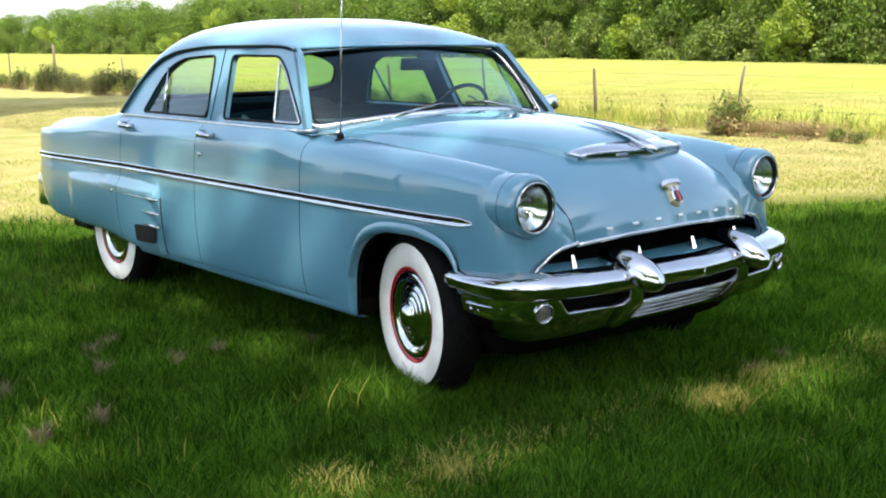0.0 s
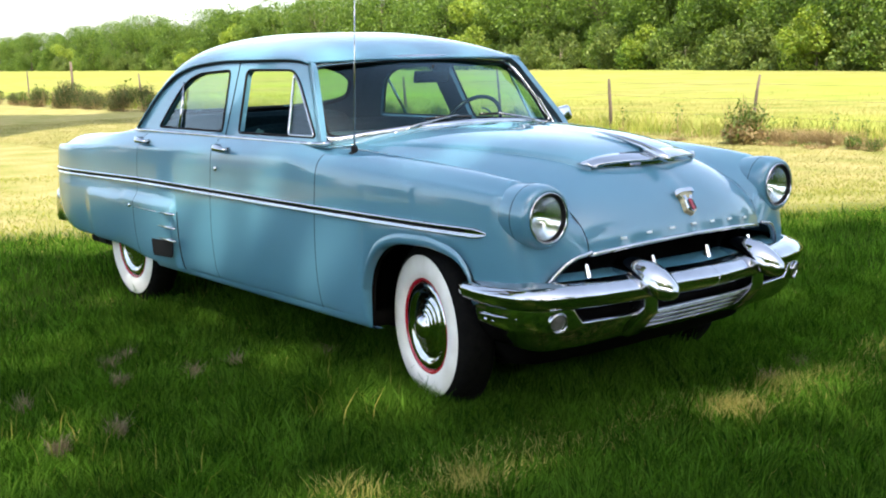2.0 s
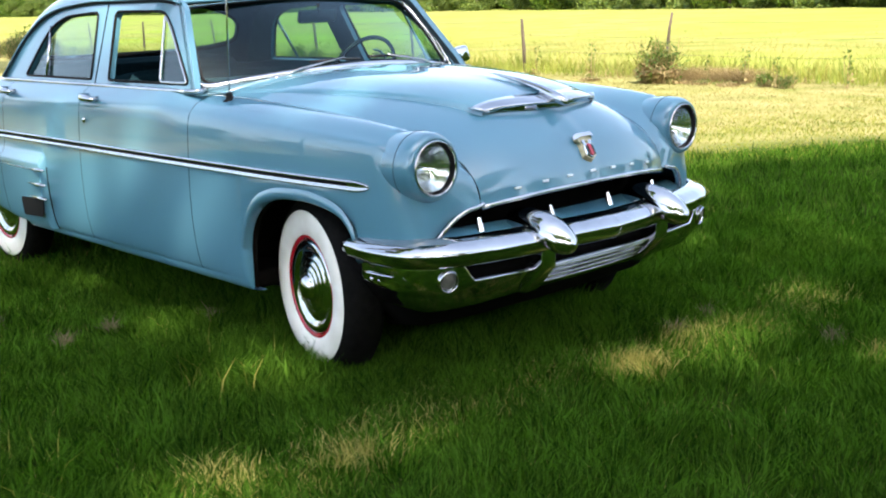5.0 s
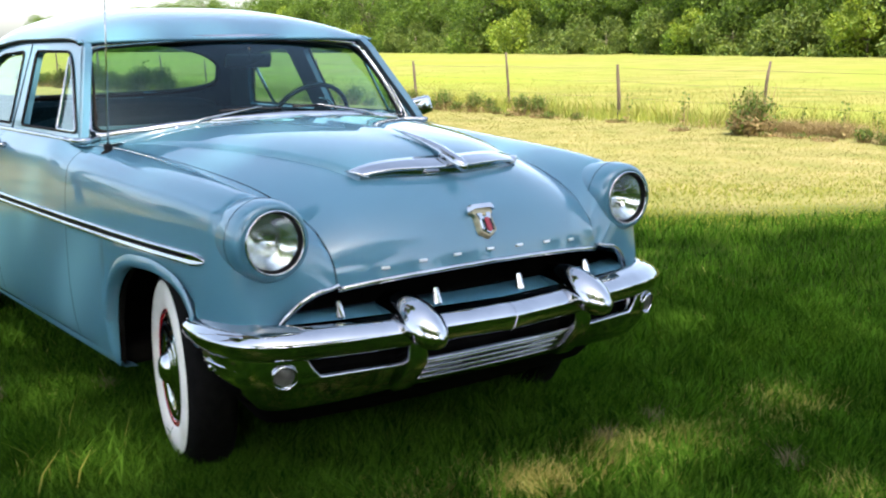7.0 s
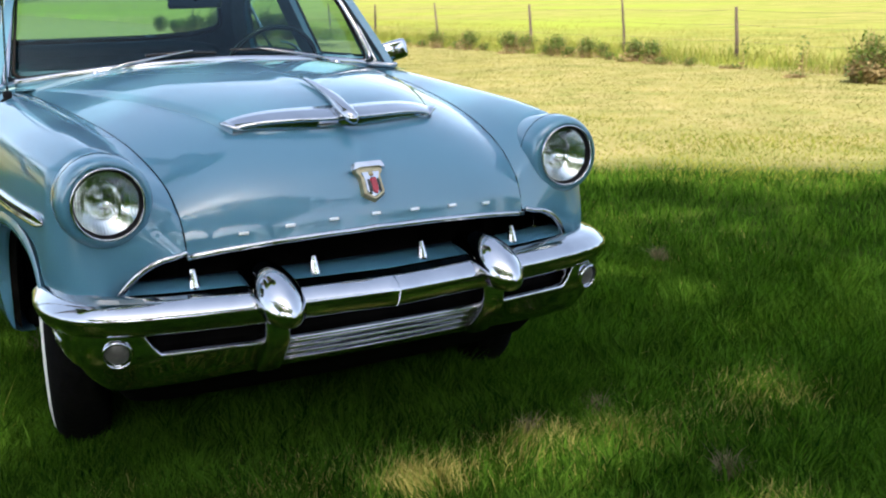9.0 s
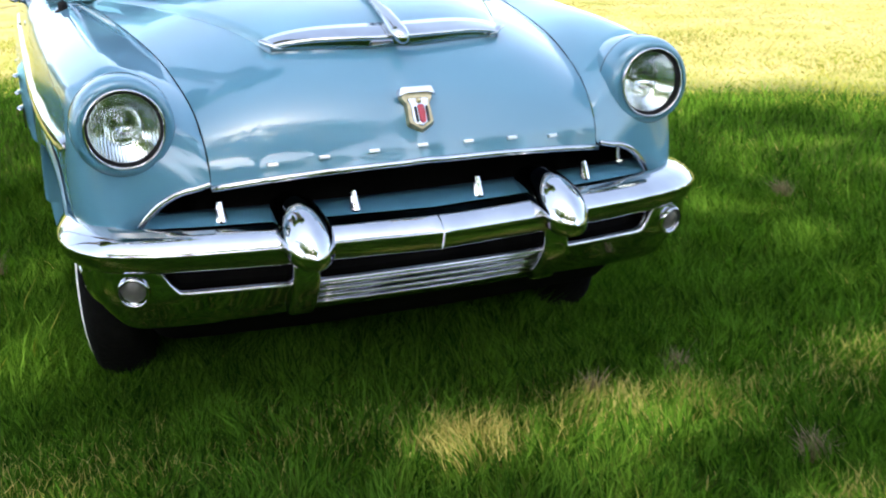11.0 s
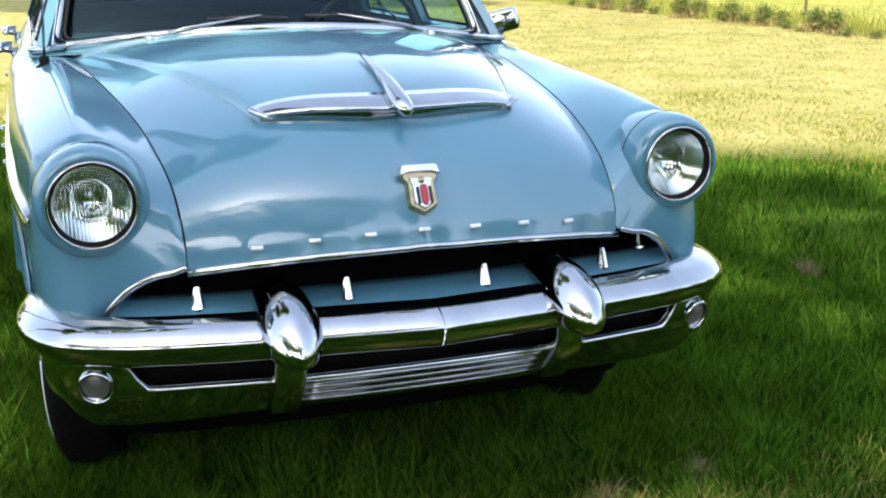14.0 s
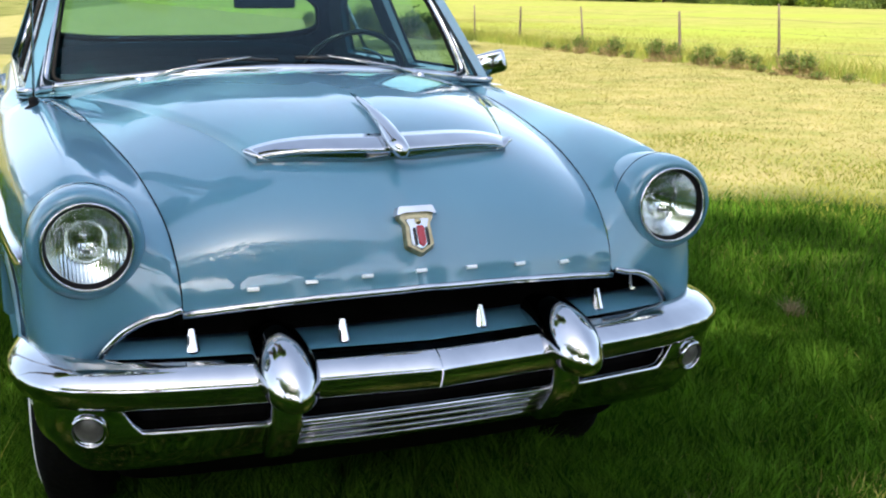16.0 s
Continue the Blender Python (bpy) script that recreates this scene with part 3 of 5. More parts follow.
bm = grid_bm(bar)
bmesh.ops.recalc_face_normals(bm, faces=bm.faces)
grille_bar = part("grille_bar", bm, PAINT, car, "blue-painted grille bar")
for y in (-0.505, -0.17, 0.17, 0.505):
    x = 0.632 - 0.085 * (y / 0.71) ** 2
    part("grille_tooth", tube_bm([(x + 0.022, y, 0.58), (x + 0.022, y, 0.594), (x + 0.01, y, 0.642)], [0.018, 0.016, 0.008], 12), BRIGHT, grille_bar, "small chrome tooth", smooth=False)
for right in (True, False):
    line = [Vector(p) + Vector((0.02, 0, 0.002)) for p in spline(INNER[2:8], 8)]
    part("grille_crescent", tube_bm(line, [0.007 + 0.003 * i / len(line) for i in range(len(line))], 10), CHROME, car, "bright lip round the grille's end", mirror=right)

# front bumper
half = [(0.28, 0.84), (0.42, 0.858), (0.54, 0.847), (0.627, 0.806), (0.683, 0.735), (0.727, 0.6), (0.762, 0.4), (0.784, 0.2), (0.805, 0.0)]
fine = spline(half, 8)
plan = [(x, y, 0) for x, y in fine] + [(x, -y, 0) for x, y in fine[-2::-1]]
sec = [(-0.055, 0.603), (-0.03, 0.603), (0.0, 0.594), (0.018, 0.583), (0.031, 0.571), (0.036, 0.562), (0.034, 0.550), (0.027, 0.532), (0.014, 0.516), (-0.01, 0.508), (-0.05, 0.515)]
sec = [tuple(p) for p in spline(sec, 2, True)]
bumper = part("front_bumper", sweep_bm(plan, sec), CHROME, car, "curved chrome front bumper bar")


def lower_section(t):
    y = abs(plan2[round(t * (len(plan2) - 1))][1])
    rise = min(max((y - 0.625) / 0.06, 0), 1)
    top = 0.456 + 0.066 * rise * rise * (3 - 2 * rise)
    e = 0.3 * min(max((y - 0.36) / 0.2, 0), 1)
    return [tuple(q) for q in spline([(-0.13, 0.36 - 0.03 * e), (-0.1, 0.348 - 0.034 * e), (-0.078 + 0.024 * e, 0.35 - 0.032 * e), (-0.05 + 0.03 * e, 0.378 - 0.026 * e), (-0.02 + 0.02 * e, 0.412 - 0.01 * e), (0.006 + 0.003 * e, 0.440), (0.012, max(0.448, top - 0.014)), (0.006, top), (-0.02, top + 0.002), (-0.1, top - 0.01)], 3, True)]


half2 = [(0.32, 0.822), (0.47, 0.835), (0.58, 0.823), (0.648, 0.78), (0.682, 0.70), (0.706, 0.55), (0.73, 0.38), (0.742, 0.2), (0.745, 0.0)]
fine2 = spline(half2, 8)
plan2 = [(x, y, 0) for x, y in fine2] + [(x, -y, 0) for x, y in fine2[-2::-1]]
part("lower_bumper", sweep_bm(plan2, lower_section), CHROME, car, "chrome lower bumper pan")
for z, dx in ((0.376, -0.046), (0.398, -0.025), (0.421, -0.005), (0.442, 0.012)):
    part("rib", tube_bm([(0.745 + dx - 0.012 * (y / 0.3) ** 2, y, z) for y in np.linspace(-0.3, 0.3, 13)], 0.0048, 8), DULL_CHROME, bumper, "chrome rib")
seam = [Vector((0.805 + a + 0.0008, 0, b)) for a, b in sec]
part("bumper_seam", grid_bm([[p + Vector((-0.002, o, 0)) if abs(o) > 0.003 else p for p in seam] for o in (-0.0035, -0.0012, 0.0012, 0.0035)], closed=True), CHROME, bumper, "raised seam at the middle of the bumper")




# black filler sheet in place of the deep shade between the bars
shade_plate = [[Vector((x - 0.05, y * 0.97, z)) for x, y, _ in plan2 if abs(y) < 0.7] for z in (0.43, 0.53)]
part("opening_shade_sheet", grid_bm(shade_plate), BLACK, car, "black sheet standing in for the shade between the bumper bars")


def stem_bm(y):
    """The bracket below a guard, swept back towards its foot."""
    bm = box_bm(0.69, 0.79, y - 0.035, y + 0.035, 0.345, 0.57, bevel=0.016)
    bmesh.ops.subdivide_edges(bm, edges=[e for e in bm.edges if abs(e.verts[0].co.z - e.verts[1].co.z) > 0.1], cuts=5)
    for v in bm.verts:
        v.co.x -= 0.95 * max(0.0, 0.452 - v.co.z)
    return bm


GUARD_TOP = bez([(0, 0.655), (0.25, 0.664), (0.5, 0.656), (0.7, 0.637), (0.88, 0.604), (0.97, 0.575), (1, 0.556)])
GUARD_BOTTOM = bez([(0, 0.59), (0.3, 0.56), (0.6, 0.53), (0.8, 0.514), (0.92, 0.52), (0.98, 0.538), (1, 0.552)])
GUARD_WIDE = bez([(0, 0.05), (0.3, 0.061), (0.6, 0.067), (0.8, 0.058), (0.92, 0.038), (0.98, 0.019), (1, 0.002)])
for y in (-0.335, 0.335):
    rows = []
    for i in range(33):
        t = 1 - (1 - i / 32) ** 1.8
        top, bottom, wide = GUARD_TOP(t), GUARD_BOTTOM(t), GUARD_WIDE(t)
        mid_z = bottom + 0.45 * (top - bottom)
        row = []
        for k in range(36):
            c, e = math.cos(2 * math.pi * k / 36), math.sin(2 * math.pi * k / 36)
            row.append(Vector((0.62 + 0.285 * t, y + wide * math.copysign(abs(c) ** (1.15 if e > 0 else 0.95), c), mid_z + e * (top - mid_z if e > 0 else mid_z - bottom))))
        rows.append(row)
    bm = grid_bm(rows, closed=True)
    bmesh.ops.remove_doubles(bm, verts=bm.verts, dist=1e-5)
    bmesh.ops.recalc_face_normals(bm, faces=bm.faces)
    guard = part("bumper_guard", bm, CHROME, bumper, "chrome bullet-shaped bumper guard")
    part("guard_stem", stem_bm(y), CHROME, guard, "chrome bracket below the guard")
for sgn in (-1, 1):
    at = pose(0.690, 0.74 * sgn, 0.463, 0, 0, 90 + 16 * sgn) @ pose(0, 0, 0, 12, 0, 0)
    lampm = part("parking_lamp", lathe_bm([(0.0, 0.0), (0.015, -0.001), (0.027, -0.006), (0.034, -0.014)], 32), AMBER, car, "round frosted parking lamp", at=at)
    part("lamp_ring", lathe_bm([(0.0335, -0.016), (0.0335, -0.002), (0.0355, 0.001), (0.0385, 0.0), (0.0405, -0.006), (0.041, -0.026)], 40), CHROME, lampm, "chrome ring")
for sgn in (-1, 1):
    for z, x1 in ((0.427, 0.575), (0.468, 0.585)):
        off = 0.842 - 0.5 * (0.47 - z)
        part("side_strip", tube_bm([(0.35, (off - 0.004) * sgn, z), (0.38, (off + 0.001) * sgn, z + 0.001), (0.47, (off + 0.004) * sgn, z + 0.004), (x1 - 0.02, (off - 0.008) * sgn, z + 0.007), (x1, (off - 0.016) * sgn, z + 0.008)], [0.003, 0.0065, 0.0065, 0.006, 0.002], 8), CHROME, bumper, "chrome strip on the bumper's end")
    for x in (0.39, 0.435):
        part("bumper_bolt", lathe_bm([(0.0, 0.008), (0.008, 0.006), (0.012, 0.0)], 12), DULL_CHROME, bumper, at=pose(x, 0.836 * sgn, 0.447, 0, 0, 180 if sgn > 0 else 0))
# dark skirt drawn down low to keep skylight from under the bumper
part("valance", grid_bm([[(0.16 + 0.25 * (x - 0.36), 0.72 * y, 0.19) for x, y, _ in plan2], [(0.3 + 0.5 * (x - 0.36), 0.8 * y, 0.24) for x, y, _ in plan2], [(x - 0.12, y * 0.92, 0.37) for x, y, _ in plan2]]), BLACK, car, "dark underside below the bumper")

# headlamps
for sgn in (-1, 1):
    at = pose(0.0, 0.712 * sgn, 0.845, 0, 0, 90) 
    pod = lathe_bm([(0.1, 0.36), (0.114, 0.42), (0.122, 0.49), (0.1245, 0.54), (0.121, 0.583), (0.112, 0.603), (0.1, 0.609), (0.094, 0.604)], 56)
    lamp = part("headlamp", pod, PAINT, car, "round headlamp in a blue-grey painted pod", at=at)
    part("headlamp_ring", lathe_bm([(0.0965, 0.600), (0.0965, 0.611), (0.094, 0.615), (0.091, 0.614), (0.0905, 0.606)], 56), CHROME, lamp, "chrome headlamp ring")
    part("headlamp_seal", lathe_bm([(0.091, 0.609), (0.087, 0.604), (0.084, 0.598), (0.083, 0.585)], 48), GASKET, lamp, "dark seal round the lens")
    part("pod_seam", tube_bm([(0.1238 * math.cos(q), -0.53, 0.1238 * math.sin(q)) for q in np.linspace(0, 2 * math.pi, 57)], 0.0016, 5, ends=False), GASKET, lamp, "thin dark seam round the pod")
    part("reflector", lathe_bm([*[(0.085 * k / 12, 0.546 + 0.046 * (k / 12) ** 2) for k in range(12, 6, -1)], (0.044, 0.5565), *[(0.044 * k / 8, 0.526 + 0.0305 * (k / 8) ** 2) for k in range(7, -1, -1)]], 48), REFLECTOR, lamp, "silvered reflector")
    part("bulb_shield", lathe_bm([(0.0, 0.546), (0.003, 0.545), (0.0045, 0.542), (0.0045, 0.534), (0.003, 0.528), (0.0, 0.5265)], 16), BRIGHT, lamp)
    bm = lathe_bm([(0.0, 0.618), (0.03, 0.6165), (0.06, 0.611), (0.077, 0.602), (0.084, 0.596)], 48)
    part("headlamp_lens", bm, LENS, lamp, "ribbed clear glass lens").visible_shadow = False
    for i in range(-11, 12):
        y = i * 0.0068
        h = math.sqrt(max(0.0, 0.079**2 - y * y))
        part("lens_flute", tube_bm([(y, -(0.616 - 2.4 * y * y - 2.4 * z * z), z) for z in np.linspace(-h, 0.45 * h, 10)], 0.0005, 5), LENS, lamp).visible_shadow = False

# wheels
def wheel(x, y, steer=0.0, flip=False):
    m = pose(x, y, 0.335, 0, 0, steer + (180 if flip else 0))
    w = part("wheel", lathe_bm([(0.20, -0.06), (0.27, -0.07), (0.325, -0.062), (0.347, -0.042), (0.352, -0.015), (0.352, 0.02), (0.347, 0.06), (0.325, 0.084), (0.299, 0.094)], 72), RUBBER, car, "tyre with a white sidewall and chrome hubcap", at=m)
    part("whitewall", lathe_bm([(0.299, 0.094), (0.29, 0.099), (0.27, 0.104), (0.235, 0.103), (0.21, 0.095), (0.2, 0.086)], 72), WHITEWALL, w, "broad white sidewall")
    part("rim", lathe_bm([(0.203, 0.088), (0.198, 0.092), (0.19, 0.086), (0.18, 0.07), (0.15, 0.05), (0.0, 0.04)], 60), RED, w, "red painted wheel rim")
    prof = [(0.189, 0.07), (0.186, 0.086), (0.172, 0.092), (0.15, 0.084), (0.14, 0.074), (0.125, 0.074), (0.118, 0.082), (0.11, 0.084), (0.104, 0.079), (0.096, 0.088), (0.088, 0.091), (0.082, 0.087), (0.074, 0.096), (0.066, 0.099), (0.06, 0.096), (0.054, 0.106), (0.045, 0.118), (0.03, 0.127), (0.014, 0.13), (0.0, 0.131)]
    part("hubcap", lathe_bm(prof, 60), CHROME, w, "domed chrome hubcap with stepped rings")
    part("wheel_back", lathe_bm([(0.2, -0.058), (0.0, -0.03)], 32), BLACK, w)
    return w


wheel(-0.035, -0.698, -12)
wheel(-0.035, 0.698, -12, True)
wheel(-2.997, -0.70, 0)
wheel(-2.997, 0.70, 0, True)

# ---- greenhouse ----
def side_y(z):
    return 0.80 - 0.36 * (z - 1.055)


RAIL_Z = bez([(-2.77, 1.055), (-2.695, 1.15), (-2.58, 1.28), (-2.42, 1.38), (-2.2, 1.43), (-1.8, 1.453), (-1.3, 1.453), (-1.12, 1.445), (-1.04, 1.428)])
ROOF_Z = bez([(-2.77, 1.06), (-2.72, 1.2), (-2.63, 1.37), (-2.49, 1.51), (-2.3, 1.574), (-2.0, 1.59), (-1.6, 1.583), (-1.35, 1.555), (-1.2, 1.52), (-1.1, 1.475), (-1.04, 1.44)])


def rail(x):
    z = RAIL_Z(x)
    return side_y(z) + 0.012, z


roof_xs = [-1.04, -1.05, -1.065, -1.085, -1.11, -1.15, *stations(-1.2, -2.3, 0.06), *stations(-2.34, -2.77, 0.0215)]


def roof_point(x, f):
    """A place on the roof: x along it, f across from -1 to 1."""
    y0, z0 = rail(x)
    back = 0.26 * min(max((-2.2 - x) / 0.57, 0), 1) ** 1.5
    front = 0.035 * min(max((x + 1.3) / 0.26, 0), 1)
    h = max(0.0, 1 - abs(f) ** 2.7) ** 0.62
    return Vector((x - back * (1 - f * f) - front * f * f, y0 * f, z0 + (ROOF_Z(x) - z0) * h))


def across(n):
    a = [math.pi * (i / n) - math.pi / 2 for i in range(n + 1)]
    return [math.copysign(abs(math.sin(q)) ** 0.85, math.sin(q)) for q in a]


def in_back_light(x, f, grow=1.0):
    return (abs(x + 2.66) / (0.085 * grow)) ** 3.5 + (abs(f) / (0.88 * grow)) ** 3.5 < 1


fs = across(96)
vs = {}
bm = bmesh.new()
roof_xs = [*roof_xs[:-21], *stations(roof_xs[-21], -2.77, 0.0107)[1:]]
for i, x in enumerate(roof_xs):
    for j, f in enumerate(fs):
        vs[i, j] = bm.verts.new(roof_point(x, f))
for i in range(len(roof_xs) - 1):
    for j in range(len(fs) - 1):
        if not in_back_light((roof_xs[i] + roof_xs[i + 1]) / 2, (fs[j] + fs[j + 1]) / 2):
            bm.faces.new((vs[i, j], vs[i, j + 1], vs[i + 1, j + 1], vs[i + 1, j]))
bmesh.ops.recalc_face_normals(bm, faces=bm.faces)
roof = part("roof", bm, [PAINT, LINER], car, "rounded blue-grey roof", thick=0.012, lined=True)
bm = grid_bm([[roof_point(x, f) + Vector((0, 0, -0.02)) for f in across(24)] for x in roof_xs if -2.5 < x < -1.06])
part("headliner", bm, LINER, car, "pale cloth headliner")
bm = grid_bm([[roof_point(x, f) + Vector((0.01, 0, 0)) for f in np.linspace(-0.9, 0.9, 31)] for x in np.linspace(-2.573, -2.747, 13)])
part("rear_window", bm, WINDOW, car, "curved rear window").visible_shadow = False
ring = []
for k in range(72):
    a = 2 * math.pi * k / 72
    c, d = math.cos(a), math.sin(a)
    r = (abs(c) ** 3.5 + abs(d) ** 3.5) ** (-1 / 3.5)
    ring.append(roof_point(-2.66 + 0.085 * r * d, 0.88 * r * c))
part("rear_window_gasket", tube_bm([*ring, ring[0]], 0.017, 8, ends=False), GASKET, car, "black rear window gasket")

# side frames with their window openings
PLATE = [(-0.775, 1.052), (-0.82, 1.13), (-1.02, 1.40), (-1.06, 1.433), (-1.12, 1.445), (-1.3, 1.453), (-1.8, 1.453), (-2.2, 1.43), (-2.42, 1.38), (-2.58, 1.28), (-2.695, 1.15), (-2.77, 1.052)]
REAR_HOLE = rounded([(-2.49, 1.082, 0.02), (-2.43, 1.18, 0.1), (-2.33, 1.32, 0.12), (-2.18, 1.382, 0.1), (-1.815, 1.398, 0.04), (-1.735, 1.082, 0.02)])
FRONT_HOLE = rounded([(-1.565, 1.082, 0.02), (-1.645, 1.398, 0.04), (-1.185, 1.396, 0.06), (-1.1, 1.34, 0.06), (-0.835, 1.086, 0.03)])


def inset_loop(loop, d):
    c = np.mean(loop, axis=0)
    return [tuple(c + (np.array(p) - c) * (1 - d / max(np.linalg.norm(np.array(p) - c), 1e-6))) for p in loop]


def bottom_curve(a):
    return Vector((-0.635 - 0.225 * a * a, 0.735 * a, 1.12 - 0.062 * a * a))


def top_curve(a):
    return Vector((-1.07 - 0.05 * a * a, 0.645 * a, 1.437 - 0.03 * a * a))


def shield_point(a, b):
    p = bottom_curve(a).lerp(top_curve(a), b)
    p += Vector((0.012, 0, 0.015)) * math.sin(math.pi * b)
    return p


for right in (True, False):
    s = -1 if right else 1
    bm = plate_bm(PLATE, (REAR_HOLE, FRONT_HOLE), lambda u, v: (u, side_y(v), v))
    bmesh.ops.recalc_face_normals(bm, faces=bm.faces)
    if sum(f.normal.y for f in bm.faces) < 0:
        bmesh.ops.reverse_faces(bm, faces=bm.faces)
    frame_part = part("window_frames", bm, [PAINT, LINER], car, "blue-grey door window frames and pillars", smooth=False, thick=0.03, mirror=right, lined=True)
    to3 = lambda p, o=0.0: Vector((p[0], s * (side_y(p[1]) + o), p[1]))
    for loop in (REAR_HOLE, FRONT_HOLE):
        ring = [to3(p, 0.002) for p in inset_loop(loop, 0.003)]
        part("window_gasket", tube_bm([*ring, ring[0]], 0.006, 6, ends=False), GASKET, frame_part, "black window gasket")
    # door edge between front and rear door frames
    part("pillar_seam", tube_bm([to3((-1.692, 1.06), 0.001), to3((-1.735, 1.445), 0.001)], 0.003, 5), GASKET, frame_part)
    part("division_bar", tube_bm([to3((-2.24, 1.085), 0.0), to3((-2.325, 1.33), 0.0)], 0.009, 6), CHROME, frame_part, "chrome division bar")
    bm = plate_bm(inset_loop(REAR_HOLE, 0.002), (), lambda u, v: (u, side_y(v) - 0.012, v))
    part("rear_side_window", bm, WINDOW, frame_part, "closed rear door glass", mirror=right, smooth=False).visible_shadow = False
    VENT = [(-1.075, 1.09), (-1.165, 1.375), (-1.1, 1.33), (-0.85, 1.09)]
    bm = plate_bm(rounded(VENT, 0.02), (), lambda u, v: (u, side_y(v) - 0.002, v))
    part("vent_window", bm, WINDOW, frame_part, "triangular vent window glass", mirror=right, smooth=False).visible_shadow = False
    ring = [to3(p, 0.004) for p in rounded(VENT, 0.02)]
    part("vent_frame", tube_bm([*ring, ring[0]], 0.0065, 6, ends=False), CHROME, frame_part, "chrome vent window frame")
    # drip rail
    drip = [Vector((x, s * (rail(x)[0] + 0.006), rail(x)[1] - 0.004)) for x in stations(-1.05, -2.755, 0.05)]
    part("drip_rail", tube_bm(drip, 0.008, 6, squash=0.7), PAINT, car, "painted drip rail")
    # thin black bar standing in for the shadow line below the rail
    part("drip_shadow_gap", tube_bm([p + Vector((0, s * 0.001, -0.009)) for p in drip], 0.0028, 5), GASKET, car)
    # belt moulding
    belt = [Vector((x, s * (side_y(1.06) + 0.012), 1.058)) for x in stations(-2.77, -0.84, 0.1)]
    part("belt_moulding", tube_bm(belt, 0.011, 8, squash=1.0), CHROME, car, "chrome belt moulding")
    # windshield pillar
    rows = []
    for b in np.linspace(0, 1, 9):
        p = shield_point(s * 1.0, b)
        q = to3((-0.775 + (-1.06 + 0.775) * b, 1.052 + 0.378 * b))
        m1 = (p + q) / 2 + Vector((0.012, 0.012 * s, 0.004))
        rows.append([p + Vector((-0.01, 0.0, 0)), p + Vector((0.004, 0.006 * s, 0)), m1, q, q + Vector((-0.03, 0, 0))])
    bm = grid_bm(rows)
    bmesh.ops.recalc_face_normals(bm, faces=bm.faces)
    part("windshield_pillar", bm, PAINT, car, "blue-grey windshield pillar")
    band = []
    for b in np.linspace(-0.02, 0.985, 13):
        p = shield_point(s * 1.0, b)
        out = (to3((-0.775 + (-1.06 + 0.775) * b, 1.052 + 0.378 * b)) - p).normalized()
        up = Vector((0.62, 0.3 * s, 0.72)).normalized()
        band.append([p - out * 0.012 + up * 0.006, p - out * 0.01 + up * 0.016, p + out * 0.004 + up * 0.019, p + out * 0.016 + up * 0.017, p + out * 0.018 + up * 0.004])
    bm = grid_bm(band)
    bmesh.ops.recalc_face_normals(bm, faces=bm.faces)
    part("pillar_trim", bm, BRIGHT, car, "chrome trim along the windshield pillar")
    # side trim spear
    rows_trim = []
    for x in [*stations(-4.1, 0.35, 0.06), 0.37, 0.385, 0.397, 0.405, 0.409, 0.411]:
        y = max(p.y for p in side_profile(x) if 0.72 < p.z < 0.82) if x > -4.2 else W(x)
        k = min(1.0, math.sqrt(max(0.0, (0.411 - x) / 0.06)) + 0.02)
        z = 0.777 + 0.004 * math.sin((x + 4) * 0.7) - 0.03 * max(0, (-2.6 - x)) * 0.5
        rows_trim.append([Vector((x, s * (y + o * k), z + h * k)) for o, h in ((-0.006, 0.02), (0.008, 0.019), (0.011, 0.013), (0.004, 0.008), (0.003, -0.002), (0.004, -0.008), (0.011, -0.013), (0.008, -0.019), (-0.006, -0.02))])
    bm = grid_bm(rows_trim)
    bm.faces.new([v for v in bm.verts][-9:])
    bmesh.ops.recalc_face_normals(bm, faces=bm.faces)
    spear = part("side_moulding", bm, CHROME, car, "long chrome side moulding with a dark groove")
    groove = [Vector((x, s * (max(p.y for p in side_profile(x) if 0.72 < p.z < 0.82) + 0.0045), 0.780 + 0.004 * math.sin((x + 4) * 0.7) - 0.03 * max(0, (-2.6 - x)) * 0.5)) for x in stations(-4.1, 0.3, 0.08)]
    part("moulding_groove", tube_bm([g + Vector((0, 0, -0.003)) for g in groove], 0.0035, 5), GASKET, spear, "dark groove of the moulding")
    # door handles
    for x in (-1.60, -2.55):
        y = [p for p in side_profile(x) if p.z > 0.99][-1].y
        h = part("door_handle", tube_bm([(x - 0.005, s * (y - 0.005), 1.008), (x - 0.003, s * (y + 0.03), 1.012), (x + 0.03, s * (y + 0.042), 1.013), (x + 0.10, s * (y + 0.036), 1.008), (x + 0.125, s * (y + 0.03), 1.005)], [0.022, 0.02, 0.017, 0.013, 0.008], 10), CHROME, car, "chrome pull door handle")
        part("handle_mount", tube_bm([(x + 0.09, s * (y - 0.008), 1.004), (x + 0.09, s * (y + 0.028), 1.006)], [0.014, 0.009], 8), CHROME, h)
    part("door_lock", lathe_bm([(0.0, 0.008), (0.01, 0.006), (0.013, 0.0)], 16), CHROME, car, "chrome door lock", at=pose(-1.62, s * 0.906, 0.905, 0, 0, 180 if s > 0 else 0))
    # scoop teeth and black patch ahead of the rear wheel
    for z, l in ((0.632, 0.17), (0.556, 0.17), (0.486, 0.15)):
        part("fender_tooth", tube_bm([(-2.12 - l, s * 0.938, z - 0.006), (-2.12, s * 0.95, z), (-2.06, s * 0.958, z + 0.002), (-2.02, s * 0.957, z + 0.002)], [0.004, 0.012, 0.014, 0.005], 10, squash=0.7), CHROME, car, "chrome tooth on the rear fender scoop")
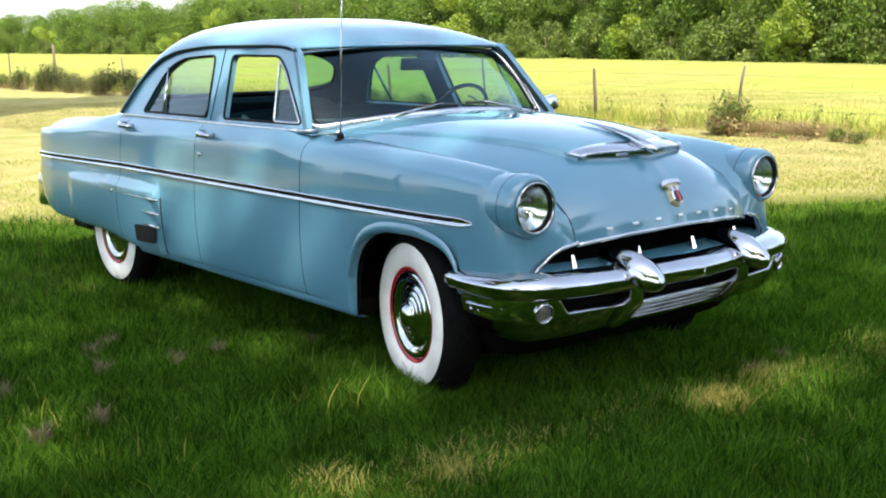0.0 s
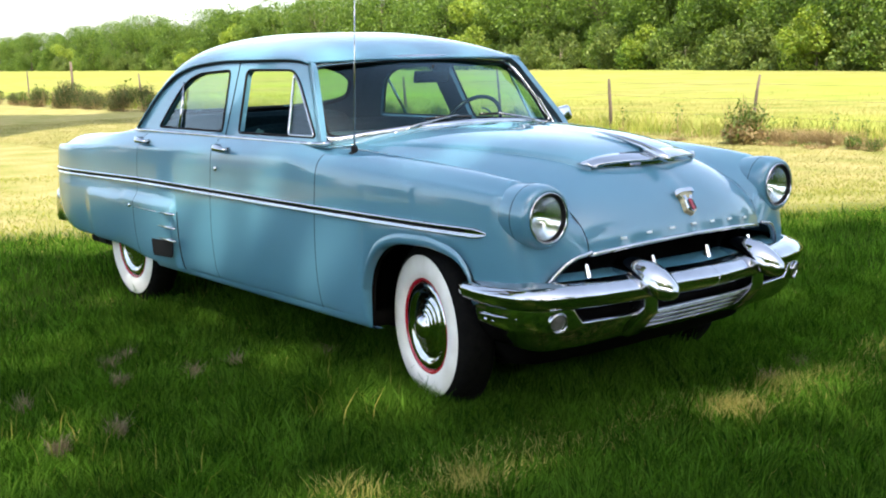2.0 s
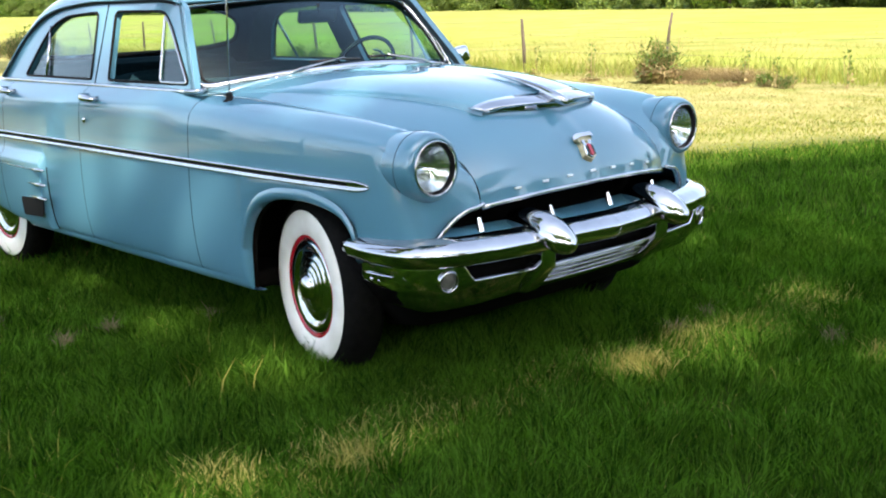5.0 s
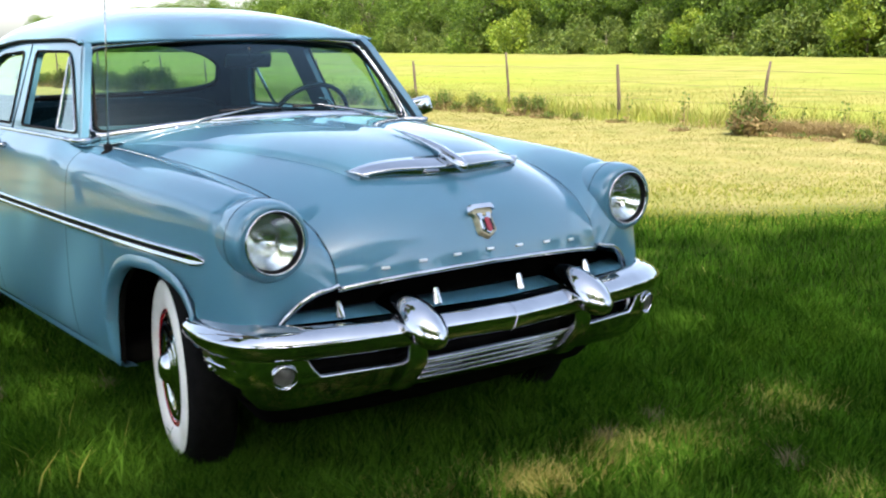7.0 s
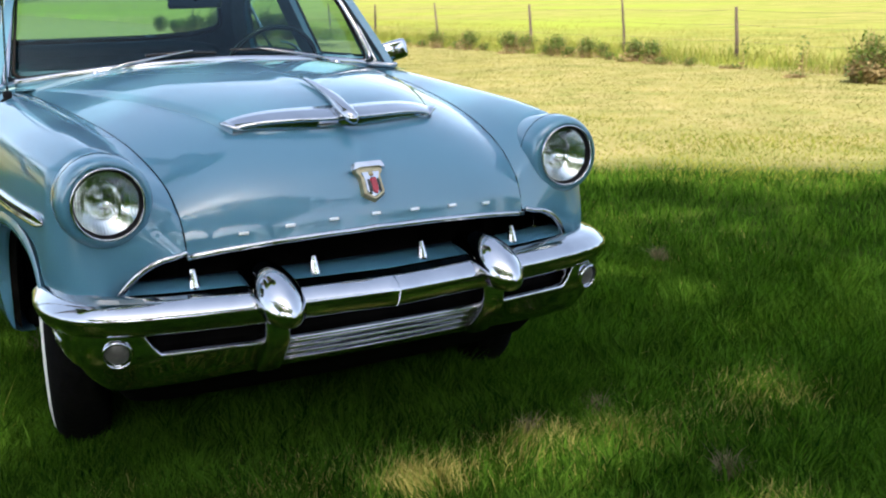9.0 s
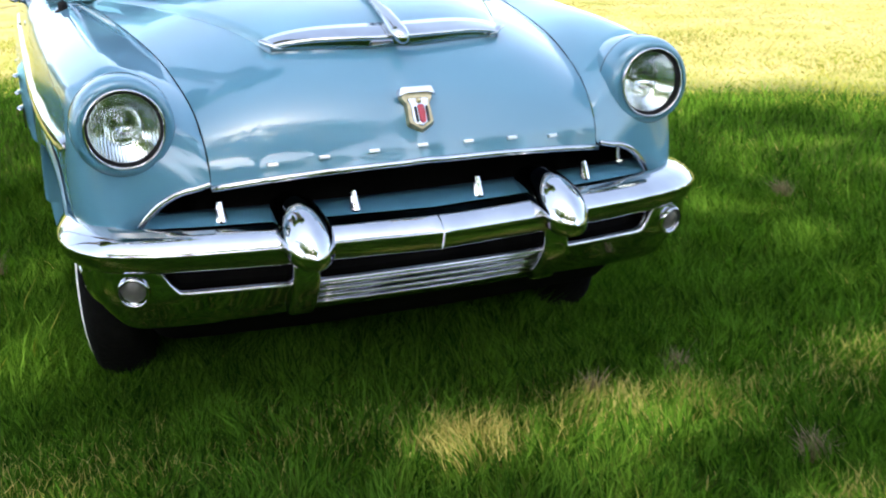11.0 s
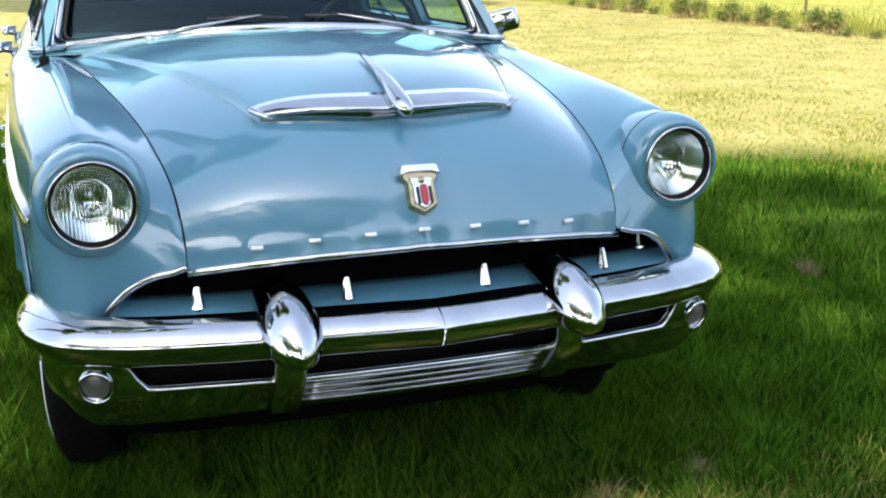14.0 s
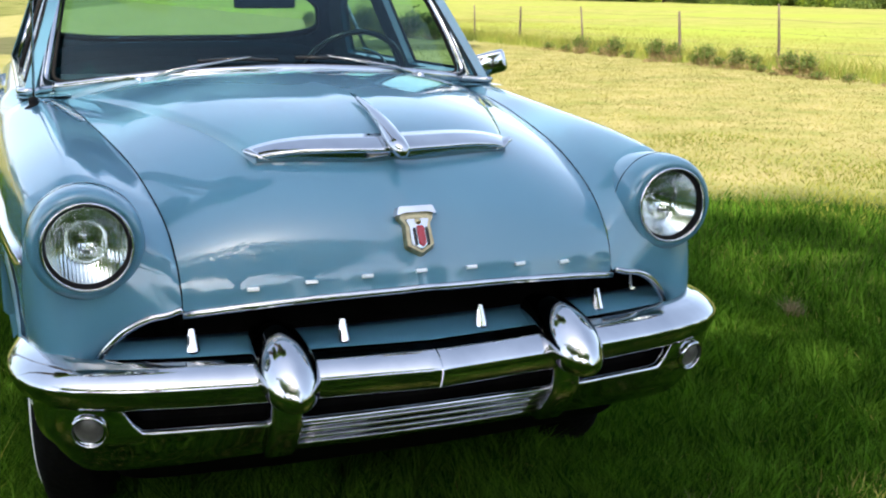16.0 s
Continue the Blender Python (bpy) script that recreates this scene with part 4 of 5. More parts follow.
    part("stone_guard_rod", tube_bm([(-2.27, s * 0.945, 0.627), (-2.63, s * 0.943, 0.632)], 0.0035, 6), DULL_CHROME, car, "thin metal rod on the rear fender")
    part("rod_boss", lathe_bm([(0.0, 0.012), (0.009, 0.01), (0.013, 0.0)], 14), DULL_CHROME, car, at=pose(-2.635, s * 0.943, 0.633, 0, 0, 180 if s > 0 else 0))
    bm = plate_bm(rounded([(-2.36, 0.47), (-2.085, 0.478), (-2.105, 0.388), (-2.34, 0.376)], 0.02), (), lambda u, v: (u, s * 0.947, v))
    part("fender_patch", bm, GASKET, car, "black rubber stone shield", smooth=False, thick=0.006)

loop = rounded([(-1, 0, 0.1), (1, 0, 0.1), (1, 1, 0.12), (-1, 1, 0.12)], n=6)
pane = [[shield_point(a, b) for a in np.linspace(-1, 1, 41)] for b in np.linspace(0, 1, 9)]
part("windshield", grid_bm(pane), SHIELD, car, "curved one-piece windshield glass").visible_shadow = False


def fine_loop(lp, n=6):
    out = []
    for p, q in zip(lp, [*lp[1:], lp[0]]):
        steps = max(1, round(math.dist(p, q) / 0.08))
        out += [(p[0] + (q[0] - p[0]) * i / steps, p[1] + (q[1] - p[1]) * i / steps) for i in range(steps)]
    return out


ring = [shield_point(a * 1.005, b) + Vector((0.004, 0, 0.002)) for a, b in fine_loop(loop)]
part("windshield_trim", tube_bm([*ring, ring[0]], 0.0175, 10, ends=False), CHROME, car, "chrome windshield surround")
ring = [shield_point(a * 0.97, b * 0.93 + 0.035) + Vector((0.002, 0, 0.001)) for a, b in fine_loop(loop)]
part("windshield_gasket", tube_bm([*ring, ring[0]], 0.0055, 6, ends=False), GASKET, car, "black windshield gasket")
# cowl between hood, fenders and windshield
cowl = []
for a in np.linspace(-1.06, 1.06, 35):
    p = bottom_curve(a)
    cowl.append([p + Vector((0.16, 0, -0.06)), p + Vector((0.07, 0, -0.023)), p + Vector((0.02, 0, -0.012)), p + Vector((-0.03, 0, -0.01)), p + Vector((-0.08, 0, -0.05))])
bm = grid_bm(cowl)
bmesh.ops.recalc_face_normals(bm, faces=bm.faces)
part("cowl", bm, PAINT, car, "blue-grey cowl below the windshield")
for right in (True, False):
    corner = [[Vector((x, y, 1.049 - 0.03 * max(0, y - 0.74) + 0.012 * (0.8 - y) - 0.01 * max(0, x + 0.75))) for y in np.linspace(0.66, 0.82, 5)] for x in np.linspace(-0.98, -0.69, 7)]
    bm = grid_bm(corner)
    bmesh.ops.recalc_face_normals(bm, faces=bm.faces)
    part("cowl_corner", bm, PAINT, car, "blue-grey cowl corner", mirror=right)
    line = [Vector(p) for p in spline([(-0.84, 0.8105, 1.059), (-0.795, 0.808, 1.06), (-0.766, 0.79, 1.061), (-0.775, 0.766, 1.062), (-0.80, 0.745, 1.064), tuple(bottom_curve(0.965) + Vector((0.01, 0, 0.003)))], 4)]
    part("corner_trim", tube_bm(line, 0.0115, 8), CHROME, car, "chrome corner joining belt and windshield trim", mirror=right)


# wipers
def wiper(y0, y1, yb0, yb1):
    a = shield_point(y0 / 0.735, -0.03) + Vector((0.03, 0, 0.004))
    b = shield_point(y1 / 0.735, 0.08) + Vector((0.024, 0, 0.016))
    w = part("wiper", tube_bm([a, a.lerp(b, 0.3) + Vector((0.012, 0, 0.014)), b], [0.008, 0.006, 0.004], 6), DULL_CHROME, car, "chrome windshield wiper at rest")
    part("wiper_blade", tube_bm([shield_point(yb0 / 0.735, 0.09) + Vector((0.014, 0, 0.006)), shield_point((yb0 + yb1) / 1.47, 0.085) + Vector((0.016, 0, 0.008)), shield_point(yb1 / 0.735, 0.07) + Vector((0.014, 0, 0.006))], 0.007, 6), BLACK_GLOSS, w, "black rubber blade")
    part("wiper_pivot", lathe_bm([(0.0, 0.03), (0.012, 0.028), (0.016, 0.012), (0.02, 0.0)], 16), CHROME, w, at=Matrix.Translation(a + Vector((0, 0, -0.012))) @ pose(0, 0, 0, -90, 0, 0))


wiper(-0.45, -0.1, -0.27, -0.01)
wiper(0.5, 0.16, 0.05, 0.32)
# antenna on the right front fender
part("antenna_base", lathe_bm([(0.034, -0.005), (0.033, 0.012), (0.026, 0.026), (0.014, 0.034), (0.016, 0.044), (0.013, 0.056), (0.0, 0.06)], 20), GASKET, car, "black antenna base", at=pose(-0.55, -0.775, 1.005, -90, 0, 0))
part("antenna", tube_bm([(-0.55, -0.775, 1.04), (-0.553, -0.757, 1.4), (-0.556, -0.738, 1.80)], [0.0042, 0.0034, 0.0024], 8), DULL_CHROME, car, "thin whip antenna")
# door mirror on the left side
mp = Vector((-0.955, 0.855, 1.03))
mirror = part("door_mirror", tube_bm([mp, mp + Vector((0.01, 0.002, 0.02)), mp + Vector((0.034, 0.005, 0.066))], [0.028, 0.013, 0.018], 10), CHROME, car, "chrome door mirror on a short stalk")
bm = box_bm(-0.04, 0.035, -0.058, 0.058, -0.04, 0.04, bevel=0.016)
for v in bm.verts:
    k = 1 - 3.2 * max(0.0, v.co.x + 0.005)
    v.co.y, v.co.z = v.co.y * k, v.co.z * k
part("mirror_head", bm, CHROME, mirror, "squarish chrome mirror head", at=Matrix.Translation(mp + Vector((0.036, 0.006, 0.08))) @ pose(0, 0, 0, 14, -8, -14) @ Matrix.Scale(1.1, 4))

part("rear_bracket", box_bm(-3.33, -3.22, -0.87, -0.84, 0.33, 0.39, bevel=0.006), GASKET, car, "black bracket under the rear skirt")
# trunk lid, rear panel and rear bumper
rows = []
mid = spline([(-2.86, 1.058), (-3.3, 1.04), (-3.7, 1.0), (-3.97, 0.935), (-4.13, 0.83), (-4.21, 0.68), (-4.235, 0.5)], 5)
for x, z in mid:
    xe = max(x, -4.235)
    ys, zs = SEAM_Y(xe) - 0.004, min(SEAM_Z(xe), z)
    rows.append([Vector((x + 0.0, ys * u, zs + (z - zs) * (1 - abs(u) ** 2.2))) for u in np.linspace(-1, 1, 25)])
bm = grid_bm(rows)
bmesh.ops.recalc_face_normals(bm, faces=bm.faces)
part("trunk_lid", bm, PAINT, car, "blue-grey trunk lid")
back = [[Vector((-4.236, y, z)) for y in np.linspace(-0.53, 0.53, 9)] for z in (0.42, 0.56, 0.7)]
part("rear_panel", grid_bm(back), PAINT, car, "blue-grey rear panel")
plan3 = [(x, y, 0) for x, y in spline([(-4.02, -0.80), (-4.14, -0.8), (-4.235, -0.72), (-4.29, -0.46), (-4.31, 0.0), (-4.29, 0.46), (-4.235, 0.72), (-4.14, 0.8), (-4.02, 0.80)], 8)]
part("rear_bumper", sweep_bm(plan3[::-1], [tuple(q) for q in spline([(-0.03, 0.41), (0.0, 0.395), (0.03, 0.43), (0.035, 0.5), (0.02, 0.575), (-0.02, 0.588)], 3, True)]), CHROME, car, "chrome rear bumper")
for sgn in (-1, 1):
    t = part("tail_lamp", lathe_bm([(0.0, 0.05), (0.03, 0.045), (0.045, 0.025), (0.05, 0.0)], 24), RED, car, "round red tail lamp", at=pose(-4.19, 0.6 * sgn, 0.72, 0, 0, -90))
    part("lamp_ring", lathe_bm([(0.05, 0.01), (0.058, 0.008), (0.06, -0.02)], 24), CHROME, t, "chrome ring")
# painted rocker panels below the doors
for right in (True, False):
    rows = [[Vector((x, 0.874, 0.326)), Vector((x, 0.872, 0.306)), Vector((x, 0.862, 0.29)), Vector((x, 0.835, 0.279)), Vector((x, 0.79, 0.276))] for x in stations(-2.46, -0.345, 0.2)]
    bm = grid_bm(rows)
    bmesh.ops.recalc_face_normals(bm, faces=bm.faces)
    part("rocker_panel", bm, PAINT, car, "blue-grey rocker panel", mirror=right)
# floor pan and wheel wells
part("floor_pan", box_bm(-4.1, 0.3, -0.62, 0.62, 0.22, 0.33, bevel=0.02), BLACK, car, "dark underbody")
# box added to block light under the front
part("crossmember", box_bm(-0.12, 0.22, -0.52, 0.52, 0.17, 0.3, bevel=0.03), BLACK, car, "added dark front crossmember that blocks light under the car")
part("rocker", box_bm(-2.45, -0.42, -0.8, -0.6, 0.26, 0.34, bevel=0.02), BLACK, car)
part("rocker", box_bm(-2.45, -0.42, 0.6, 0.8, 0.26, 0.34, bevel=0.02), BLACK, car)
part("firewall", box_bm(-0.68, -0.62, -0.78, 0.78, 0.3, 0.98), BLACK, car, "dark firewall")
part("radiator", box_bm(0.30, 0.38, -0.55, 0.55, 0.3, 0.8), BLACK, car, "dark radiator")
for sgn in (-1, 1):
    part("wheel_well", box_bm(-0.5, 0.44, min(0.5 * sgn, 0.56 * sgn), max(0.5 * sgn, 0.56 * sgn), 0.25, 0.82), BLACK, car, "dark wheel well")
    part("wheel_well", box_bm(-0.45, 0.36, min(0.55 * sgn, 0.80 * sgn), max(0.55 * sgn, 0.80 * sgn), 0.78, 0.82), BLACK, car, "dark wheel well")

# ---- interior ----
def seat(name, x, top, label):
    prof = [(0.02, 0.45), (0.55, 0.47), (0.58, 0.53), (0.5, 0.58), (0.12, 0.56), (0.02, 0.7), (-0.06, top - 0.05), (-0.1, top), (-0.18, top - 0.02), (-0.2, 0.6), (-0.12, 0.45)]
    rows = []
    for y in np.linspace(-0.66, 0.66, 19):
        k = 1 - 0.06 * abs(y / 0.66) ** 6
        rows.append([Vector((x + px, y, 0.45 + (pz - 0.45) * k)) for px, pz in [tuple(q) for q in spline(prof, 4, True)]])
    bm = grid_bm(rows, closed=True)
    bmesh.ops.recalc_face_normals(bm, faces=bm.faces)
    return part(name, bm, CLOTH, car, label)


seat("front_seat", -1.72, 1.08, "dark cloth front bench seat")
seat("rear_seat", -2.62, 1.10, "dark cloth rear bench seat")
part("parcel_shelf", box_bm(-3.0, -2.75, -0.68, 0.68, 1.0, 1.04, bevel=0.01), CLOTH, car, "dark parcel shelf")
rows = []
for y in np.linspace(-0.68, 0.68, 21):
    c = 0.10 * (y / 0.68) ** 2
    rows.append([Vector((-0.72 - c, y, 1.08)), Vector((-0.85 - c, y, 1.10)), Vector((-0.95 - c * 0.8, y, 1.085)), Vector((-0.985 - c * 0.8, y, 1.03)), Vector((-0.95 - c * 0.8, y, 0.85))])
bm = grid_bm(rows)
bmesh.ops.recalc_face_normals(bm, faces=bm.faces)
part("dashboard", bm, DASH, car, "dark blue painted dashboard")
wc = Matrix.Translation((-1.12, 0.38, 1.05)) @ pose(0, 0, 0, 0, -62, 0)
bm = tube_bm([(0.2 * math.cos(t), 0.2 * math.sin(t), 0) for t in np.linspace(0, 2 * math.pi, 49)], 0.011, 8, ends=False)
steering = part("steering_wheel", bm, BLACK_GLOSS, car, "thin black steering wheel", at=wc)
part("horn_ring", tube_bm([(0.14 * math.cos(t), 0.14 * math.sin(t), -0.015) for t in np.linspace(0.1, math.pi - 0.1, 21)], 0.005, 6), CHROME, steering, "chrome horn ring")
part("spoke", tube_bm([(0, -0.195, 0), (0, 0, -0.03), (0, 0.195, 0)], 0.012, 8), BLACK_GLOSS, steering)
part("steering_column", tube_bm([(0, 0, -0.02), (0, 0, -0.45)], 0.025, 12), BLACK_GLOSS, steering)
mir = part("inside_mirror", box_bm(-0.012, 0.012, -0.11, 0.11, -0.032, 0.032, bevel=0.011), BLACK_GLOSS, car, "black inside rear-view mirror", at=pose(-1.01, 0.03, 1.343, 0, 15, 0))
part("mirror_arm", tube_bm([(0.01, 0, 0), (0.0, 0, 0.06)], 0.007, 6), BLACK_GLOSS, mir)

# ---- ground, field, fence ----
DEAD = leafy(material("dead_grass", (0.2, 0.15, 0.1), 0.9), (0.16, 0.135, 0.09), (0.33, 0.27, 0.19), (0.8, 0.8, 0.6), 0.1)
DRY = leafy(material("dry_blade", (0.3, 0.27, 0.1), 0.8), (0.2, 0.22, 0.05), (0.48, 0.44, 0.17), (1.1, 1.0, 0.5), 0.1)
rng = np.random.default_rng(7)


def mesh_from(name, verts, faces_n, mat, kind_tags, smooth=False):
    """A mesh object from an array of vertices in groups of faces_n corners."""
    me = bpy.data.meshes.new(name)
    n = len(verts) // faces_n
    me.vertices.add(len(verts))
    me.vertices.foreach_set("co", np.asarray(verts, np.float32).ravel())
    me.loops.add(n * faces_n)
    me.loops.foreach_set("vertex_index", np.arange(n * faces_n, dtype=np.int32))
    me.polygons.add(n)
    me.polygons.foreach_set("loop_start", np.arange(0, n * faces_n, faces_n, dtype=np.int32))
    me.polygons.foreach_set("loop_total", np.full(n, faces_n, dtype=np.int32))
    me.update(calc_edges=True)
    me.materials.append(mat)
    ob = new(name, me)
    if kind_tags:
        tagged(ob, *kind_tags)
    return ob


def land(x, y):
    """The lay of the land: flat lawn, a little lower behind the fence, gently falling field."""
    far = np.maximum(np.hypot(x, y) - 12, 0)
    return -0.02 * np.minimum(far / 10, 1) - 0.0 * far


LAWN = material("lawn_soil", (0.08, 0.11, 0.03), 0.95)
textured(LAWN, (0.014, 0.036, 0.004), (0.045, 0.075, 0.011), 1.3, 6.0, None, 0.6, 25.0, "Object", second=((0.06, 0.085, 0.018), 0.8, 0.6, 0.82))
# past the shade edge a sunlit tone is painted in, straw towards the fence
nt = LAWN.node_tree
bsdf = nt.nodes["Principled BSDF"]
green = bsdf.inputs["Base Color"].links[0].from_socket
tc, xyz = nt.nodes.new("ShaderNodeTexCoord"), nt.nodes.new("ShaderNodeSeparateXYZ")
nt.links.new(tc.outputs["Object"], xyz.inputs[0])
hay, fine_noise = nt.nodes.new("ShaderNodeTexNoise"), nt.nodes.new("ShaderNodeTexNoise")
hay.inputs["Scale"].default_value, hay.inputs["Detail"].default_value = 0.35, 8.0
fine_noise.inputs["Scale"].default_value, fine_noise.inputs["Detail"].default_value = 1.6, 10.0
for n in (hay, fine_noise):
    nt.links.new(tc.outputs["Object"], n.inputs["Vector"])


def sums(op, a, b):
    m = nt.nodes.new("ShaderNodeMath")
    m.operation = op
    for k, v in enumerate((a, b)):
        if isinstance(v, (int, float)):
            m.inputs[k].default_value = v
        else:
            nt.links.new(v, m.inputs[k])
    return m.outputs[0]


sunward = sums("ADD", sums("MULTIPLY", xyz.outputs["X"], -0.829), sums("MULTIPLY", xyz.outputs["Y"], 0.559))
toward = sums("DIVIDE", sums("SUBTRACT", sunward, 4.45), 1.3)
# beyond x = -13 the soil is darker green: shade put into its colour
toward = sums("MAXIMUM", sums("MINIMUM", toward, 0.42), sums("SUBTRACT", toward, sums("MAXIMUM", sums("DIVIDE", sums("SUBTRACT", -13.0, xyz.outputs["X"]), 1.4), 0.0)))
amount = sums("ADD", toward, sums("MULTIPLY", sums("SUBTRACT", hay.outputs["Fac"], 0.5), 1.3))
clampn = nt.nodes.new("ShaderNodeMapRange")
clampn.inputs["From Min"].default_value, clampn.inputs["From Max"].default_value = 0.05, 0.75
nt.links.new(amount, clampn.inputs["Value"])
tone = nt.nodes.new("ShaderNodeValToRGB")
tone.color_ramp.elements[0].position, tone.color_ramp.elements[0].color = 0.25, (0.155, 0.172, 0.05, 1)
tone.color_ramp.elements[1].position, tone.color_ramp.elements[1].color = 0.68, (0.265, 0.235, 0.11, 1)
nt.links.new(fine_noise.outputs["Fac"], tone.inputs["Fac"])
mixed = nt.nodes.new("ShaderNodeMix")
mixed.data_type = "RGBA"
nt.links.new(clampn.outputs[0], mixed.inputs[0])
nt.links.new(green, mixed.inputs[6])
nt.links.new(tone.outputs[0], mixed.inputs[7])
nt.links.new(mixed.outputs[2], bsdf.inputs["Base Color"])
bsdf.inputs["Specular IOR Level"].default_value = 0.0
FIELD = material("field_soil", (0.3, 0.3, 0.07), 0.95)
textured(FIELD, (0.14, 0.165, 0.042), (0.255, 0.235, 0.085), 0.9, 6.0, None, 0.5, 6.0, "Object", second=((0.2, 0.25, 0.045), 0.09, 0.42, 0.7))

FIELD.node_tree.nodes["Principled BSDF"].inputs["Specular IOR Level"].default_value = 0.0
rings = [0.0, 0.5, 1, 1.5, 2, 3, 4, 5, 6, 7, 8, 10, 12, 15, 20, 30, 45, 70, 110, 180, 300, 600, 1500, 3000]
rows = [[Vector((r * math.cos(a), r * math.sin(a), float(land(r * math.cos(a), r * math.sin(a))))) for a in np.linspace(0, 2 * math.pi, 65)[:-1]] for r in rings]
bm = grid_bm(rows, closed=True)
bmesh.ops.remove_doubles(bm, verts=bm.verts, dist=1e-4)
bmesh.ops.recalc_face_normals(bm, faces=bm.faces)
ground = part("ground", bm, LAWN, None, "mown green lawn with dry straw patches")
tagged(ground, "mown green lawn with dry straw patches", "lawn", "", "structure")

# fence line runs nearly along x
def fence_y(x):
    return 12.1 - 0.02 * (x + 8)


rows = []
for t in (0, 0.3, 2, 6, 15, 40, 90, 200):
    rows.append([Vector((x, fence_y(x) + 0.6 + t + 0.12 * math.sin(x * 1.7), float(land(x, 14)) + 0.006 + min(t, 0.3) * 0.8)) for x in stations(-330, 60, 3)])
bm = grid_bm(rows)
bmesh.ops.recalc_face_normals(bm, faces=bm.faces)
field = part("field", bm, FIELD, None)
tagged(field, "tall yellow-green meadow grass beyond the fence", "meadow", "", "structure")


def blades(n, xs, ys, height, width, base, lean=0.4, accept=None, combed=False):
    """Grass blades: bent triangles in pairs; combed ones lean together in tufts."""
    x, y = rng.uniform(*xs, n), rng.uniform(*ys, n)
    if accept is not None:
        k = accept(x, y)
        x, y = x[k], y[k]
    n = len(x)
    z = base(x, y)
    h = height * rng.uniform(0.45, 1.25, n) if np.isscalar(height) else height(x, y) * rng.uniform(0.45, 1.25, n)
    a, b = rng.uniform(0, 2 * np.pi, n), rng.uniform(0, 2 * np.pi, n)
    if combed:
        b = 5 * np.sin(5 * x + 3 * np.sin(4 * y)) + 5 * np.cos(4.3 * y + 2.5 * np.sin(5.1 * x)) + rng.normal(0, 0.8, n)
    w = width * rng.uniform(0.6, 1.3, n)
    l = lean * h * rng.uniform(0.2, 1.4, n)
    side = np.stack([np.cos(a), np.sin(a), 0 * a], 1) * w[:, None] / 2
    foot = np.stack([x, y, z - 0.004], 1)
    mid = foot + np.stack([np.cos(b) * l * 0.35, np.sin(b) * l * 0.35, h * 0.6], 1)
    tip = foot + np.stack([np.cos(b) * l, np.sin(b) * l, h], 1)
    quads = np.stack([foot - side, foot + side, mid + side * 0.7, mid - side * 0.7], 1)
    tris = np.stack([mid - side * 0.7, mid + side * 0.7, tip, tip], 1)
    return quads, tris


def grass_object(name, quads, tris, mat, tags):
    """Blades as one mesh, each of four corners below and three above, sharing their middle."""
    n = len(quads)
    v = np.concatenate([quads, tris[:, 2:3]], 1).reshape(-1, 3)
    me = bpy.data.meshes.new(name)
    me.vertices.add(len(v))
    me.vertices.foreach_set("co", v.astype(np.float32).ravel())
    i = np.arange(n, dtype=np.int32)[:, None] * 5
    idx = np.concatenate([i + [[0, 1, 2, 3]], i + [[3, 2, 4]]], 1).ravel().astype(np.int32)
    me.loops.add(len(idx))
    me.loops.foreach_set("vertex_index", idx)
    me.polygons.add(2 * n)
    start = (np.arange(n, dtype=np.int32)[:, None] * 7 + [[0, 4]]).ravel().astype(np.int32)
    me.polygons.foreach_set("loop_start", start)
    me.polygons.foreach_set("loop_total", np.tile(np.array([4, 3], np.int32), n))
    me.update(calc_edges=True)
    me.materials.append(mat)
    ob = new(name, me)
    tagged(ob, *tags)
    return ob


BARE = [(-1.11, -1.12, 0.05), (-1.10, -1.34, 0.06), (-1.18, -1.66, 0.05), (-1.58, -1.46, 0.06), (-1.49, -1.58, 0.05), (-0.54, -1.95, 0.07), (-1.11, -2.12, 0.06), (-0.49, -2.20, 0.07), (-0.95, -0.70, 0.04), (0.76, 0.46, 0.05), (0.71, 0.77, 0.07), (1.29, 0.79, 0.06), (-0.83, 2.27, 0.06)]


def not_bare(x, y):
    k = np.ones(len(x), bool)
    for bx, by, r in BARE:
        k &= np.hypot(x - bx, (y - by) * 1.2) > r * rng.uniform(0.5, 1.2, len(x))
    return k


def lawn_height(x, y):
    under = (np.abs(y) < 0.52) & (x > -4) & (x < 0.3)
    tyre = np.exp(-(((np.abs(y) - 0.8) / 0.32) ** 4)) * (np.exp(-((x / 0.5) ** 4)) + 0.5 * np.exp(-(((x + 2.997) / 0.5) ** 4)))
    clump = np.sin(3 * x + np.cos(2.3 * y)) * np.cos(2.7 * y) + 0.7 * np.sin(11 * x + 2 * np.sin(7 * y)) * np.sin(9 * y + 1.3 * np.cos(6 * x))
    tuft = np.sin(17 * x + 3 * np.sin(13 * y)) * np.sin(19 * y + 2 * np.sin(11 * x))
    return np.where(under, 0.12, 0.074 + 0.022 * clump + 0.018 * tuft) + 0.012 * tyre


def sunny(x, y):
    """The yellower lawn behind the car past the shade edge: sunlight in its colour."""
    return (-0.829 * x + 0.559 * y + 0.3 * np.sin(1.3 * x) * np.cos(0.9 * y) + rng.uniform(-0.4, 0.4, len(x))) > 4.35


def thinning(cx, cy, r0, r1):
    """Keeps fewer and fewer blades from r0 to r1 round a middle."""
    return lambda x, y: not_bare(x, y) & (rng.uniform(0, 1, len(x)) > (np.hypot(x - cx, y - cy) - r0) / (r1 - r0))


